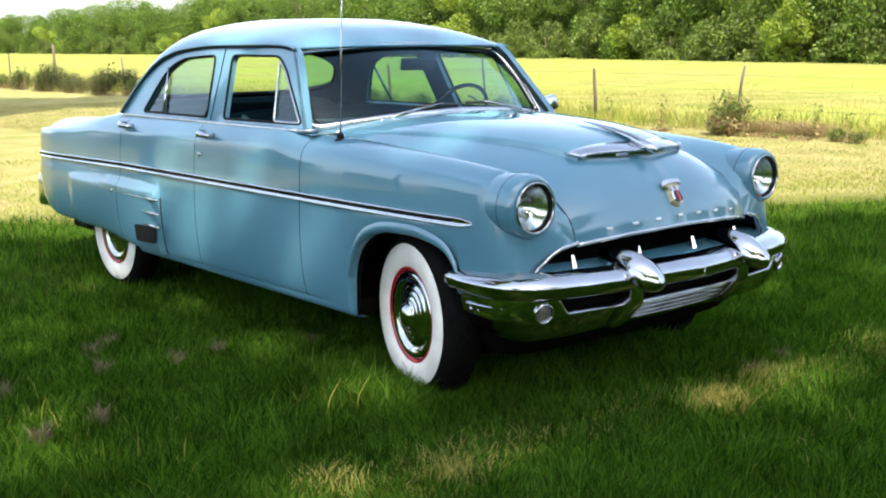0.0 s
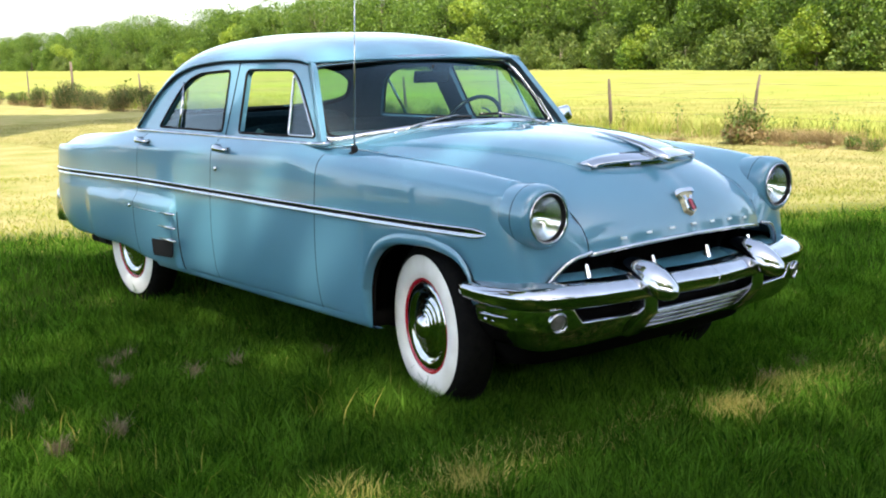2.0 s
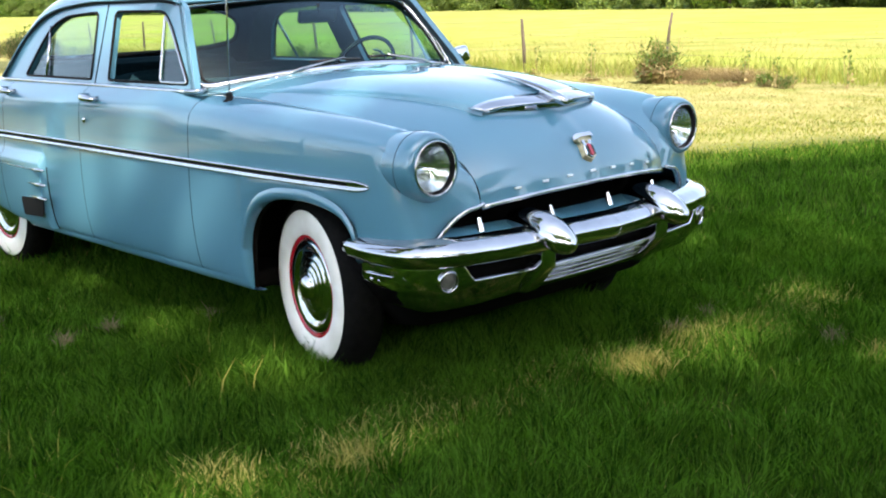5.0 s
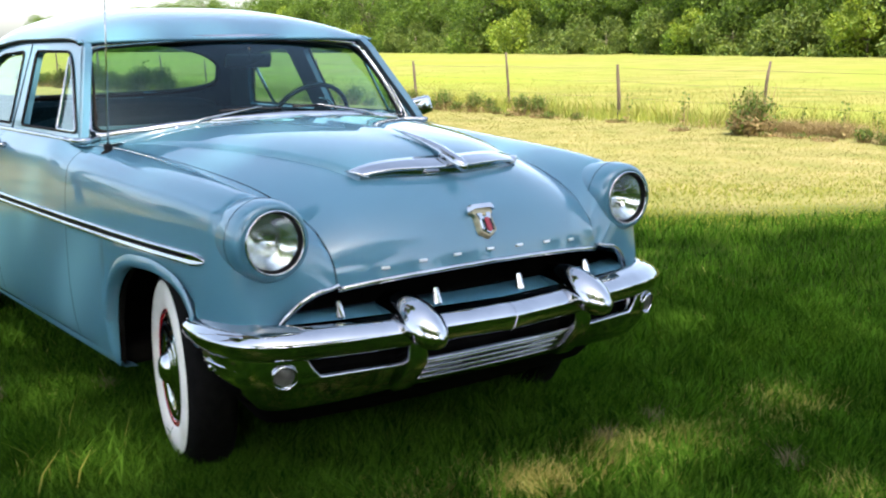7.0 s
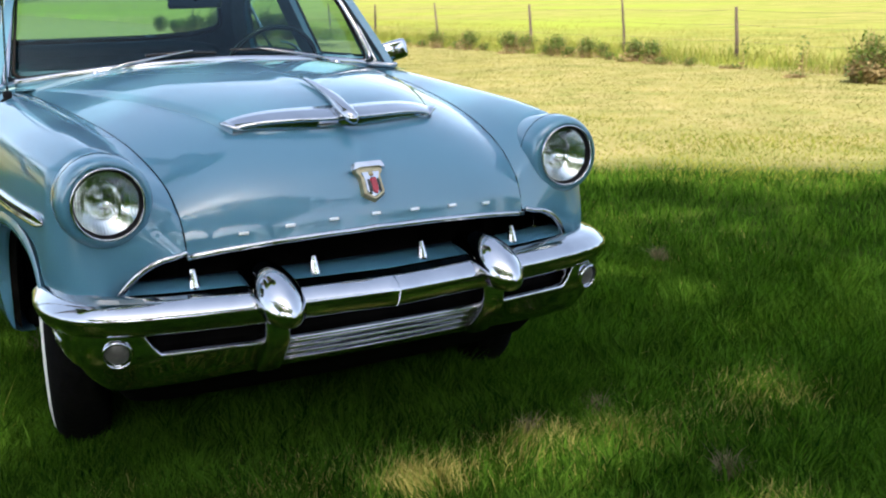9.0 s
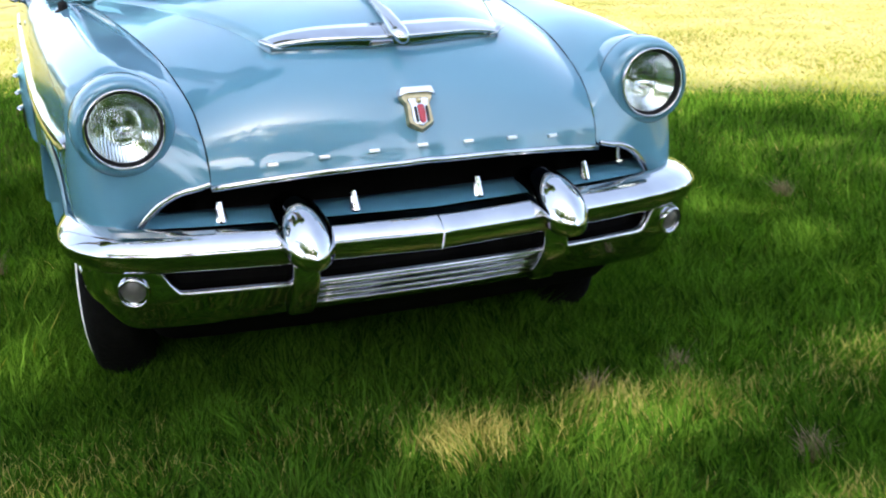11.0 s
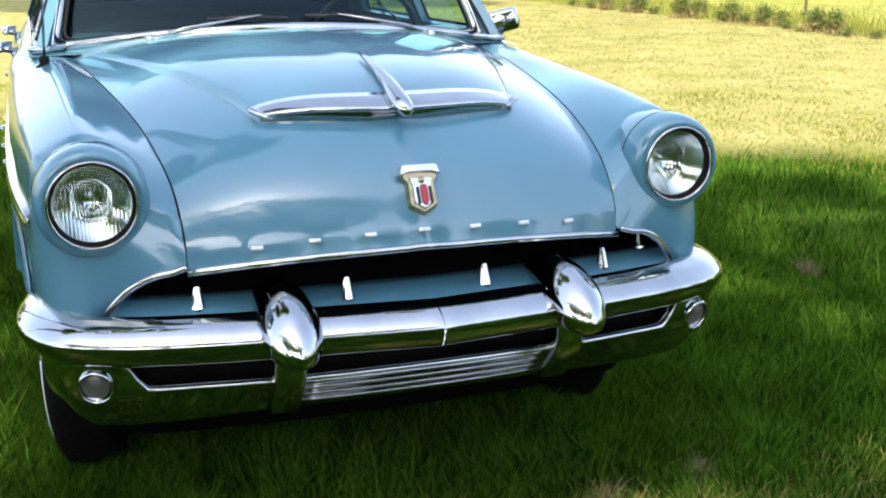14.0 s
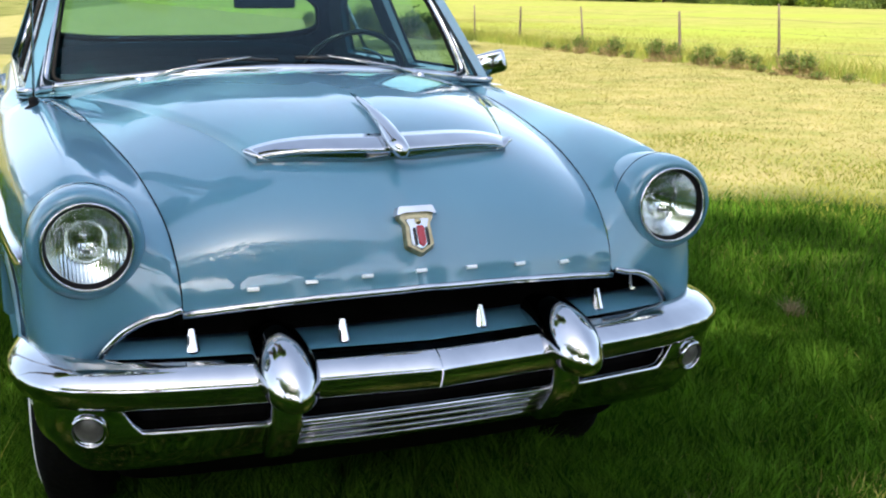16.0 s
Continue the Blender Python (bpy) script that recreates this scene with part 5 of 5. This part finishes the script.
q1, t1 = blades(360000, (-2.6, 3.4), (-3.6, 3.2), lawn_height, 0.0056, land, 0.75, thinning(0.4, -0.3, 2.2, 3.6), True)
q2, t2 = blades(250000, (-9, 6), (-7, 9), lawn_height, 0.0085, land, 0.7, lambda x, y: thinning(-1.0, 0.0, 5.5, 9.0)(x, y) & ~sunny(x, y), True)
q3, t3 = blades(14000, (-4, 3.4), (-4, 5), 0.13, 0.0065, land, 0.6, lambda x, y: thinning(-0.5, 0.0, 4.0, 6.0)(x, y) & ~sunny(x, y) & (np.sin(4.1 * x + 1.3 * np.sin(3 * y)) * np.cos(3.7 * y) > 0.1))
q5, t5 = blades(24000, (-0.6, 0.7), (-1.2, -0.5), lawn_height, 0.005, land, 0.5)
q6, t6 = blades(16000, (-0.5, 0.6), (0.5, 1.1), lawn_height, 0.005, land, 0.5)
tq, tt = [], []
for bx, by, r in BARE:
    a, b = blades(900, (bx - r, bx + r), (by - r, by + r), lambda x, y: 0.085 * (1.15 - np.hypot(x - bx, y - by) / r), 0.004, land, 0.8, lambda x, y: np.hypot(x - bx, y - by) < r * (0.62 + 0.3 * np.sin(3 * np.arctan2(y - by, x - bx) + 9 * bx)) * rng.uniform(0.6, 1, len(x)))
    tq.append(a)
    tt.append(b)
grass_object("dead_grass_tufts", np.concatenate(tq), np.concatenate(tt), DEAD, ("small tufts of dead brown grass on the lawn", "grass", "", "stuff"))
qd, td = blades(6000, (-3, 3), (-3.5, 3.0), 0.05, 0.0035, land, 0.9)
# pale dry blades gathered at the sun flecks, so their colour adds brightness there
qe, te = blades(9000, (0.5, 1.25), (-2.0, 1.6), 0.055, 0.0035, land, 0.8, lambda x, y: np.abs(x - 0.8 - 0.15 * np.sin(2 * y)) < 0.25 * rng.uniform(0.2, 1, len(x)))
dry_q, dry_t = [qd, qe], [td, te]
for cx, cy, r, n in ((0.9, 0.02, 0.16, 1600), (0.86, 0.45, 0.16, 1300), (0.92, 0.72, 0.14, 900), (0.78, -1.25, 0.15, 900), (0.62, -1.65, 0.16, 900), (1.58, 0.74, 0.15, 600)):
    a, b = blades(n, (cx - r, cx + r), (cy - r, cy + r), 0.075, 0.004, land, 0.8, lambda x, y: np.hypot(x - cx, y - cy) < r * rng.uniform(0.3, 1, len(x)), True)
    dry_q.append(a)
    dry_t.append(b)
qd, td = np.concatenate(dry_q), np.concatenate(dry_t)
grass_object("dry_and_fleck_blades", qd, td, DRY, ("dry yellow grass blades, scattered and gathered to brighten the sun flecks", "grass", "", "stuff"))
green_patch = lambda x, y: np.sin(1.1 * x + 1.6 * np.sin(0.7 * y)) * np.cos(0.9 * y + np.sin(1.3 * x)) + 0.5 * np.sin(3.1 * x + 2 * np.cos(2.3 * y))
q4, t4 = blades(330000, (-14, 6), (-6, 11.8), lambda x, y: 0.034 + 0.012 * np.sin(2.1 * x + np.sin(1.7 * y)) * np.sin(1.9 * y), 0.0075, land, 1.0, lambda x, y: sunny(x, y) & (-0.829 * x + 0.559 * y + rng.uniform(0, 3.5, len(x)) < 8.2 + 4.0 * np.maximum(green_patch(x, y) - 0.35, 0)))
grass_object("sunlit_mown_grass", q4, t4, SUN_GRASS, ("short mown grass coloured sunlit yellow-green", "grass", "", "stuff"))
q7, t7 = blades(260, (-0.35, 0.2), (-1.2, -0.88), 0.15, 0.009, land, 0.8)
q8, t8 = blades(34, (-0.45, 0.1), (-1.3, -0.95), 0.17, 0.008, land, 0.7)
q9, t9 = blades(60, (-0.9, 0.5), (-2.4, -1.9), 0.12, 0.006, land, 0.7)
grass_object("tall_grass_blades", np.concatenate([q8, q9]), np.concatenate([t8, t9]), SUN_GRASS, ("few tall pale grass blades in the lawn", "grass", "", "stuff"))
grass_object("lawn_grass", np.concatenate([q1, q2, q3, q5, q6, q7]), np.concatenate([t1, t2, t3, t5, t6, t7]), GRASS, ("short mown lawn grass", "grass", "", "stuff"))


# ---- trees ----
def leaves(n, centre, radius, size, flat=1.0, shell=0.55):
    """n leaf clumps (folded quads) in an ellipsoid, denser near its skin."""
    d = rng.normal(size=(n, 3))
    d /= np.linalg.norm(d, axis=1)[:, None]
    r = rng.uniform(shell**3, 1, n) ** (1 / 3)
    c = np.array(centre) + d * r[:, None] * np.array(radius)
    a = rng.normal(size=(n, 3))
    a /= np.linalg.norm(a, axis=1)[:, None]
    b = np.cross(a, rng.normal(size=(n, 3)))
    b /= np.linalg.norm(b, axis=1)[:, None]
    s = size * rng.uniform(0.6, 1.3, n)[:, None]
    return np.stack([c - a * s, c - b * s * 0.55, c + a * s, c + b * s * 0.55], 1).reshape(-1, 3)


def tree(name, height, spread, n, leaf, label, low=0.25, lobes=9, mat=None, category="tree", girth=1.0):
    """A tapered trunk with limbs and a crown of many leaf clumps in uneven lobes."""
    base = empty(name)
    tagged(base, label, category)
    lean = rng.uniform(-0.04, 0.04, 2) * height
    trunk = [(0, 0, -0.1), (lean[0] * 0.3, lean[1] * 0.3, height * 0.3), (lean[0], lean[1], height * 0.75)]
    bm = tube_bm(trunk, [height * 0.02 * girth, height * 0.014 * girth, height * 0.005 * girth], 8)
    part("trunk", bm, BARK, base)
    crown = []
    for i in range(lobes):
        ang, rr = i * 2.4 + rng.uniform(-0.4, 0.4), spread * math.sqrt((i + 0.5) / lobes) * 0.72
        cz = height * (low + (0.88 - low) * rng.uniform(0.12, 1.0) * (1.05 - 0.45 * (rr / spread) ** 2))
        c = (rr * math.cos(ang), rr * math.sin(ang), cz)
        rad = spread * rng.uniform(0.34, 0.5)
        crown.append(leaves(n // lobes, c, (rad, rad, rad * 0.85), leaf))
        start = Vector((lean[0] * 0.4, lean[1] * 0.4, height * rng.uniform(0.28, 0.5)))
        part("limb", tube_bm([start, start.lerp(Vector(c), 0.5) + Vector((0, 0, 0.05 * height)), Vector(c)], [height * 0.008, height * 0.005, height * 0.002], 6), BARK, base)
    ob = mesh_from("crown", np.concatenate(crown), 4, mat or LEAF, None)
    ob.parent = base
    return base


far_trees = [tree("tree", h, w, 17000, 0.112, lab, 0.02, 20) for h, w, lab in ((10, 4.2, "broad green tree at the far wood edge"), (8.5, 4.0, "rounded green tree at the far wood edge"), (12.5, 4.8, "tall green tree at the far wood edge"), (6.5, 3.6, "low bushy green tree at the far wood edge"))]
LIGHT_LEAF = leafy(material("light_leaf", (0.12, 0.2, 0.03), 0.5), (0.11, 0.19, 0.025), (0.26, 0.33, 0.05), (1.4, 1.5, 0.5))
far_trees.append(tree("tree", 7.5, 3.2, 8000, 0.15, "light yellow-green tree at the far wood edge", 0.02, 12, LIGHT_LEAF))
shrub = tree("shrub", 3.0, 2.4, 4000, 0.12, "low green shrub at the foot of the wood", -0.1, 9, BUSH_LEAF, "shrub")
pale_shrub = tree("shrub", 3.6, 2.4, 4000, 0.12, "pale yellow-green shrub at the foot of the wood", -0.1, 9, LIGHT_LEAF, "shrub")


def wood_edge(t):
    """The near edge of the wood, from the right (0) to far on the left (1)."""
    return -4 - 75 * t - 190 * t**3, 45 + 26 * t + 26 * t**2


placed = set()


def plant(src, x, y, size=1.0, group="wood edge beyond the meadow"):
    size *= rng.uniform(0.88, 1.15)
    m = pose(x, y, float(land(x, y)), 0, 0, rng.uniform(0, 360)) @ Matrix.Scale(size, 4)
    if src.name in placed:
        return copy_thing(src, m)
    placed.add(src.name)
    src.matrix_basis = m
    tagged(src, group=group)
    return src


for i in range(66):
    x, y = wood_edge((i + 0.3 * rng.uniform(-1, 1)) / 57)
    k = (0, 1, 3, 0, 2, 3, 1, 0, 3, 4, 1, 3)[i % 12]
    plant(far_trees[k], x, y + 2 + rng.uniform(-1.5, 1.5), 1.0 + 0.15 * max(0, i / 57 - 0.6))
for i in range(56):
    x, y = wood_edge(i / 47)
    plant(far_trees[(2, 0, 1, 2, 0)[i % 5]], x - 2, y + 9 + rng.uniform(-2, 2), 1.05 + 0.2 * max(0, i / 47 - 0.5))
for i in range(40):
    x, y = wood_edge((i + 0.4 * rng.uniform(-1, 1)) / 39)
    plant(pale_shrub if i % 5 == 2 else shrub, x, y - 1.5 + rng.uniform(-0.6, 0.6))
for i in range(9):
    plant(far_trees[i % 4], 6 + i * 9, 43 - i * 3.0)
# woods on the other sides, seen in the paint
for i in range(26):
    a = radians(200 + i * 7.2)
    plant(far_trees[(2, 0, 1)[i % 3]], 48 * math.cos(a) + rng.uniform(-4, 4), 48 * math.sin(a) + rng.uniform(-4, 4), 0.6 if i < 13 else 1.0)

for i in range(13):
    a = radians(296 + i * 7.6)
    plant(far_trees[(0, 3, 1, 2, 3)[i % 5]], 33 * math.cos(a) + rng.uniform(-3, 3), 33 * math.sin(a) + rng.uniform(-3, 3), 1.15)

rng = np.random.default_rng(21)
# big shade trees on the sun's side of the car
shade = Vector((math.cos(radians(SUN_AZ)), math.sin(radians(SUN_AZ)), 0))
along = Vector((-shade.y, shade.x, 0))
# gaps in the foliage that let sun flecks through: place on the lawn and size
FLECKS = [(0.6, -1.68, 0.28, 0.3), (0.76, -1.42, 0.23, 0.28), (0.79, -1.1, 0.23, 0.28), (0.84, -0.8, 0.22, 0.24), (0.9, 0.0, 0.32, 0.28), (0.94, 0.18, 0.3, 0.28), (0.87, 0.45, 0.3, 0.3), (0.92, 0.72, 0.27, 0.26), (0.8, 1.26, 0.2, 0.22), (1.3, 0.3, 0.22, 0.24), (1.6, 0.74, 0.3, 0.28), (0.04, -1.02, 0.42, 0.3), (-0.63, -2.17, 0.3, 0.3), (-1.75, -0.52, 0.2, 0.2), (-2.2, -0.55, 0.18, 0.18), (-2.85, 0.2, 0.3, 0.3)]


def with_gaps(v, p):
    q = v.reshape(-1, 4, 3)
    c = q.mean(1) + np.array(p)
    run = c[:, 2] / math.tan(radians(SUN_EL))
    gx, gy = c[:, 0] - shade.x * run, c[:, 1] - shade.y * run
    keep = np.ones(len(c), bool)
    # the crowns end in a straight, dense side over the sunny lawn
    edge = 4.04 + 0.12 * np.sin(1.1 * (gx * along.x + gy * along.y)) + 0.1 * np.sin(3.3 * (gx * along.x + gy * along.y))
    edge -= 0.6 * np.exp(-(((gx * along.x + gy * along.y + 3.0) / 0.85) ** 2))
    past = np.maximum(-(gx * shade.x + gy * shade.y) - edge, 0) * 2
    q = q + (past[:, None] * np.array(shade))[:, None, :]
    gx, gy = gx + past * shade.x, gy + past * shade.y
    for fx, fy, rx, ry in FLECKS:
        keep &= ((gx - fx) / rx) ** 2 + ((gy - fy) / ry) ** 2 > 1
    # the foliage is thin but for the part over the front of the car
    thin = np.clip((np.hypot((gx - 0.7) / 1.1, (gy + 0.1) / 1.6) - 0.8) / 0.6, 0, 1)
    keep &= rng.uniform(0, 1, len(c)) > 0.3 * (thin > 0) + 0.48 * thin
    return q[keep].reshape(-1, 3)


def outer_leaves(q, p, n=2400):
    """Dense outer foliage on the side of the crown that ends over the sunny lawn."""
    z, a, d = rng.uniform(12.5, 18.5, n), rng.uniform(q - 4.3, q + 4.3, n), rng.uniform(1.6, 4.1, n)
    run = z / math.tan(radians(SUN_EL)) - d
    c = np.stack([shade.x * run + along.x * a - p.x, shade.y * run + along.y * a - p.y, z], 1)
    return (leaves(n, (0, 0, 0), (0.01, 0.01, 0.01), 0.25).reshape(-1, 4, 3) + c[:, None, :]).reshape(-1, 3)


for i, (q, d) in enumerate(((-11.0, 18.6), (-3.4, 18.2), (4.4, 18.3), (12.0, 17.9))):
    t = tree("shade_tree", 21, 6.2, 9000, 0.24, "large leafy shade tree", 0.5, 15)
    p = shade * d + along * q
    t.matrix_basis = pose(p.x, p.y, 0)
    tagged(t, group="shade trees on the lawn")
    crown = [o for o in t.children if o.name.startswith("crown")][0]
    old = np.empty(len(crown.data.vertices) * 3, np.float32)
    crown.data.vertices.foreach_get("co", old)
    v = np.concatenate([old.reshape(-1, 3), leaves(17000, (0, 0, 16), (5.8, 5.8, 4.9), 0.27, shell=0.0), outer_leaves(q, p)])
    full = mesh_from("crown", with_gaps(v, p), 4, LEAF, None)
    full.parent = t
    bpy.data.objects.remove(crown)
for x, y in ((-9.5, -4.4), (-12.0, -12.2)):
    t = tree("shade_tree", 30, 4.2, 8000, 0.24, "tall shade tree with a high crown", 0.68, 11, girth=0.2)
    t.matrix_basis = pose(x, y, 0, 0, 0, 0)
    tagged(t, group="shade trees on the lawn")

# ---- fence ----
wires = []
POSTS = [(-44.3, 12.7, 1.4, -2), (-39.3, 12.7, 1.75, -3), (-33.1, 12.7, 1.25, -7), (-29.8, 12.8, 1.1, -4), (-26.5, 12.8, 1.1, 3), (-22.3, 12.6, 1.15, -9), (-18.15, 12.75, 1.1, -5), (-14.75, 12.75, 1.3, -5), (-11.4, 12.6, 1.05, -3), (-7.75, 12.0, 1.14, 9), (-3.5, 11.9, 1.1, 2), (1.0, 11.8, 1.1, -2), (5.5, 11.7, 1.1, 3)]
fence = empty("wire_fence")
tagged(fence, "old wire fence with leaning weathered wooden posts", "fence")
for i, (x, y, h, tilt) in enumerate(POSTS):
    r = 0.06 if x < -30 and h > 1.6 else 0.036 if i % 2 == 0 else 0.028
    h *= 0.92
    z = float(land(x, y))
    dx = math.tan(radians(tilt)) * h
    pts = [(x, y, z - 0.15), (x + dx * 0.35 + 0.012, y, z + h * 0.4), (x + dx * 0.7 - 0.01, y + 0.01, z + h * 0.75), (x + dx, y, z + h)]
    part("post", tube_bm(pts, [r, r * 0.95, r * 0.85, r * 0.7], 8), POST_WOOD, fence, "weathered wooden post")
for f in (0.35, 0.6, 0.82):
    line = []
    for (x0, y0, h0, t0), (x1, y1, h1, t1) in zip(POSTS, POSTS[1:]):
        for k in range(4):
            u = k / 4
            line.append((x0 + (x1 - x0) * u, y0 + (y1 - y0) * u - 0.04, f * 1.1 - 0.05 * 4 * u * (1 - u) * 0.5))
    part("wire", tube_bm(line, 0.002, 4), WIRE, fence, "rusty fence wire")


def weed_bush(name, height, spread, n, label, mat, dry=0.3, stalks=44):
    base = empty(name)
    tagged(base, label, "bush")
    bm = bmesh.new()
    stems = []
    for i in range(stalks):
        a, rr = rng.uniform(0, 6.28), spread * rng.uniform(0.05, 0.8)
        hh = height * rng.uniform(0.5, 1.15)
        top = (rr * math.cos(a), rr * math.sin(a), hh)
        tube_bm([(top[0] * 0.4, top[1] * 0.4, -0.05), (top[0] * 0.75, top[1] * 0.75, hh * 0.55), top], [0.005, 0.004, 0.0015], 4, bm=bm, ends=False)
    part("stem_tuft", bm, STRAW, base, "dry stems")
    crown = [leaves(n // 8, (spread * 0.5 * math.cos(k * 2.4) * (k / 8), spread * 0.5 * math.sin(k * 2.4) * (k / 8), height * (0.3 + 0.42 * rng.uniform())), (spread * 0.42, spread * 0.42, height * 0.34), 0.028, shell=0.1) for k in range(8)]
    ob = mesh_from("foliage", np.concatenate(crown), 4, mat, None)
    ob.parent = base
    if dry:
        ob = mesh_from("dead_foliage", leaves(int(n * dry), (0.1, 0, height * 0.25), (spread * 0.7, spread * 0.6, height * 0.3), 0.03, shell=0.0), 4, STRAW, None)
        ob.parent = base
    return base


bushes = [
    weed_bush("bush", 0.5, 0.38, 620, "green weedy bush with dry stalks by the fence", BUSH_LEAF, 0.25),
    weed_bush("bush", 0.28, 0.36, 380, "low green weeds by the fence", BUSH_LEAF, 0.15),
    weed_bush("bush", 0.62, 0.5, 800, "dense brown and green brush round a fence post", BUSH_LEAF, 1.8, 80),
    weed_bush("bush", 1.05, 0.9, 2600, "broad bramble bush by the fence, coloured dark for shade", BRAMBLE, 0.07),
    weed_bush("bush", 0.16, 0.5, 90, "low heap of dead brown weeds by the fence", BUSH_LEAF, 3.0, 16),
    weed_bush("bush", 0.55, 0.12, 40, "thin upright weed by the fence", BUSH_LEAF, 0.3, 5),
]
for k, x, dy in ((1, -24.0, 0), (1, -22.9, -0.1), (0, -22.1, -0.1), (1, -21.2, 0), (0, -20.6, 0), (1, -20.0, -0.1), (0, -19.2, 0.1), (0, -18.8, -0.1), (4, -18.5, -0.3), (0, -18.3, 0), (1, -17.4, 0), (0, -16.9, -0.1), (1, -16.4, -0.1), (0, -15.8, -0.1), (0, -15.4, 0), (1, -14.9, -0.2), (0, -14.1, -0.2), (4, -14.2, -0.4), (0, -13.7, -0.1), (4, -13.2, -0.4), (1, -12.9, -0.3), (1, -12.3, -0.2), (4, -11.2, -0.2), (5, -10.9, -0.2), (5, -9.7, -0.1), (4, -9.1, -0.2), (2, -7.68, -0.2), (5, -7.95, -0.3), (4, -7.4, -0.2), (4, -6.9, -0.15), (4, -6.4, -0.2), (5, -6.9, 0), (5, -6.3, 0.1), (1, -5.8, -0.1), (1, -5.4, -0.1), (5, -5.55, -0.1), (5, -4.6, 0.2), (1, -3.3, 0), (0, -2.2, 0.1)):
    i = min(range(len(POSTS)), key=lambda q: abs(POSTS[q][0] - x))
    plant(bushes[k], x + 0.05 * (3.3 - x), POSTS[i][1] + dy - 0.75, 0.98 if k == 2 else 0.78 + 0.24 * abs(math.sin(5.1 * x)), group="weeds along the fence")
# uneven thicket of brambles, dead brush and weeds round the far posts
for k, x, size in ((3, -42.5, 0.4), (0, -41.8, 1.0), (0, -41.3, 0.90), (3, -40.3, 0.46), (0, -39.8, 1.1), (4, -39.5, 1.20), (3, -39.1, 0.5), (0, -38.1, 1.30), (3, -37.8, 0.7), (5, -37.9, 1.50), (5, -37.5, 1.40), (3, -36.7, 0.45), (3, -36.1, 0.55), (2, -35.9, 0.70), (3, -35.6, 0.74), (3, -35.2, 0.86), (3, -34.8, 0.72), (3, -34.1, 0.62), (0, -33.6, 1.00), (3, -33.3, 0.48), (3, -32.7, 0.5), (3, -32.2, 0.62), (5, -31.9, 1.30), (3, -31.4, 0.66), (3, -31.0, 0.62), (3, -30.5, 0.78), (5, -30.3, 1.50), (3, -29.8, 0.8), (0, -29.2, 1.10)):
    plant(bushes[k], x, 11.1 + 0.3 * math.sin(2.7 * x), size * (1.55 if k == 3 else 1.2), group="weeds along the fence")
# dry stalks and tall grass along the fence
patchy = lambda x, y: np.sin(1.9 * x) + np.sin(0.83 * x + 1) + rng.uniform(-1, 1, len(x)) > 0.5
qa, ta = blades(5000, (-24, 2), (11.5, 12.6), 0.1, 0.008, land, 1.6, patchy)
qb, tb = blades(900, (-9, -2), (11.5, 12.2), 0.2, 0.007, land, 1.0, patchy)
qc, tc2 = blades(3000, (-7.4, -5.9), (11.5, 12.1), 0.2, 0.009, land, 1.8)
qf, tf = blades(50000, (-44, 3), (11.8, 16.5), lambda x, y: np.where(y < 12.4, 0.22, 0.38) - 0.04 * (y - 11.8), 0.013, land, 0.5, lambda x, y: rng.uniform(0, 1, len(x)) > (y - 11.8) / 6)
FENCE_GRASS = leafy(material("fence_grass_blade", (0.2, 0.28, 0.05), 0.6), (0.13, 0.2, 0.032), (0.31, 0.33, 0.08), (1.1, 1.1, 0.5), 0.2, 0.6)
grass_object("fence_grass", qf, tf, FENCE_GRASS, ("tall green grass along the fence", "grass", "", "stuff"))
grass_object("dry_weeds", np.concatenate([qa, qb, qc]), np.concatenate([ta, tb, tc2]), STRAW, ("dry straw-coloured weeds along the fence", "weeds", "", "stuff"))
qa, ta = blades(60000, (-44, 3), (12.4, 18), 0.3, 0.014, land, 0.8)
qb, tb = blades(12000, (-60, 0), (17, 26), 0.3, 0.02, land, 0.9)
grass_object("meadow_grass", np.concatenate([qa, qb]), np.concatenate([ta, tb]), FIELD_GRASS, ("tall yellow-green meadow grass", "grass", "", "stuff"))
qa, ta = blades(150000, (-26, 3), (3.5, 12.2), 0.026, 0.009, land, 2.2, lambda x, y: -0.829 * x + 0.559 * y + rng.uniform(-1, 1, len(x)) > 5.5)
qb, tb = blades(50000, (-24, -4.6), (-4, 4.5), 0.014, 0.008, land, 3.4)
grass_object("mown_straw", np.concatenate([qa, qb]), np.concatenate([ta, tb]), MOWN, ("cut dry straw lying on the lawn", "straw", "", "stuff"))
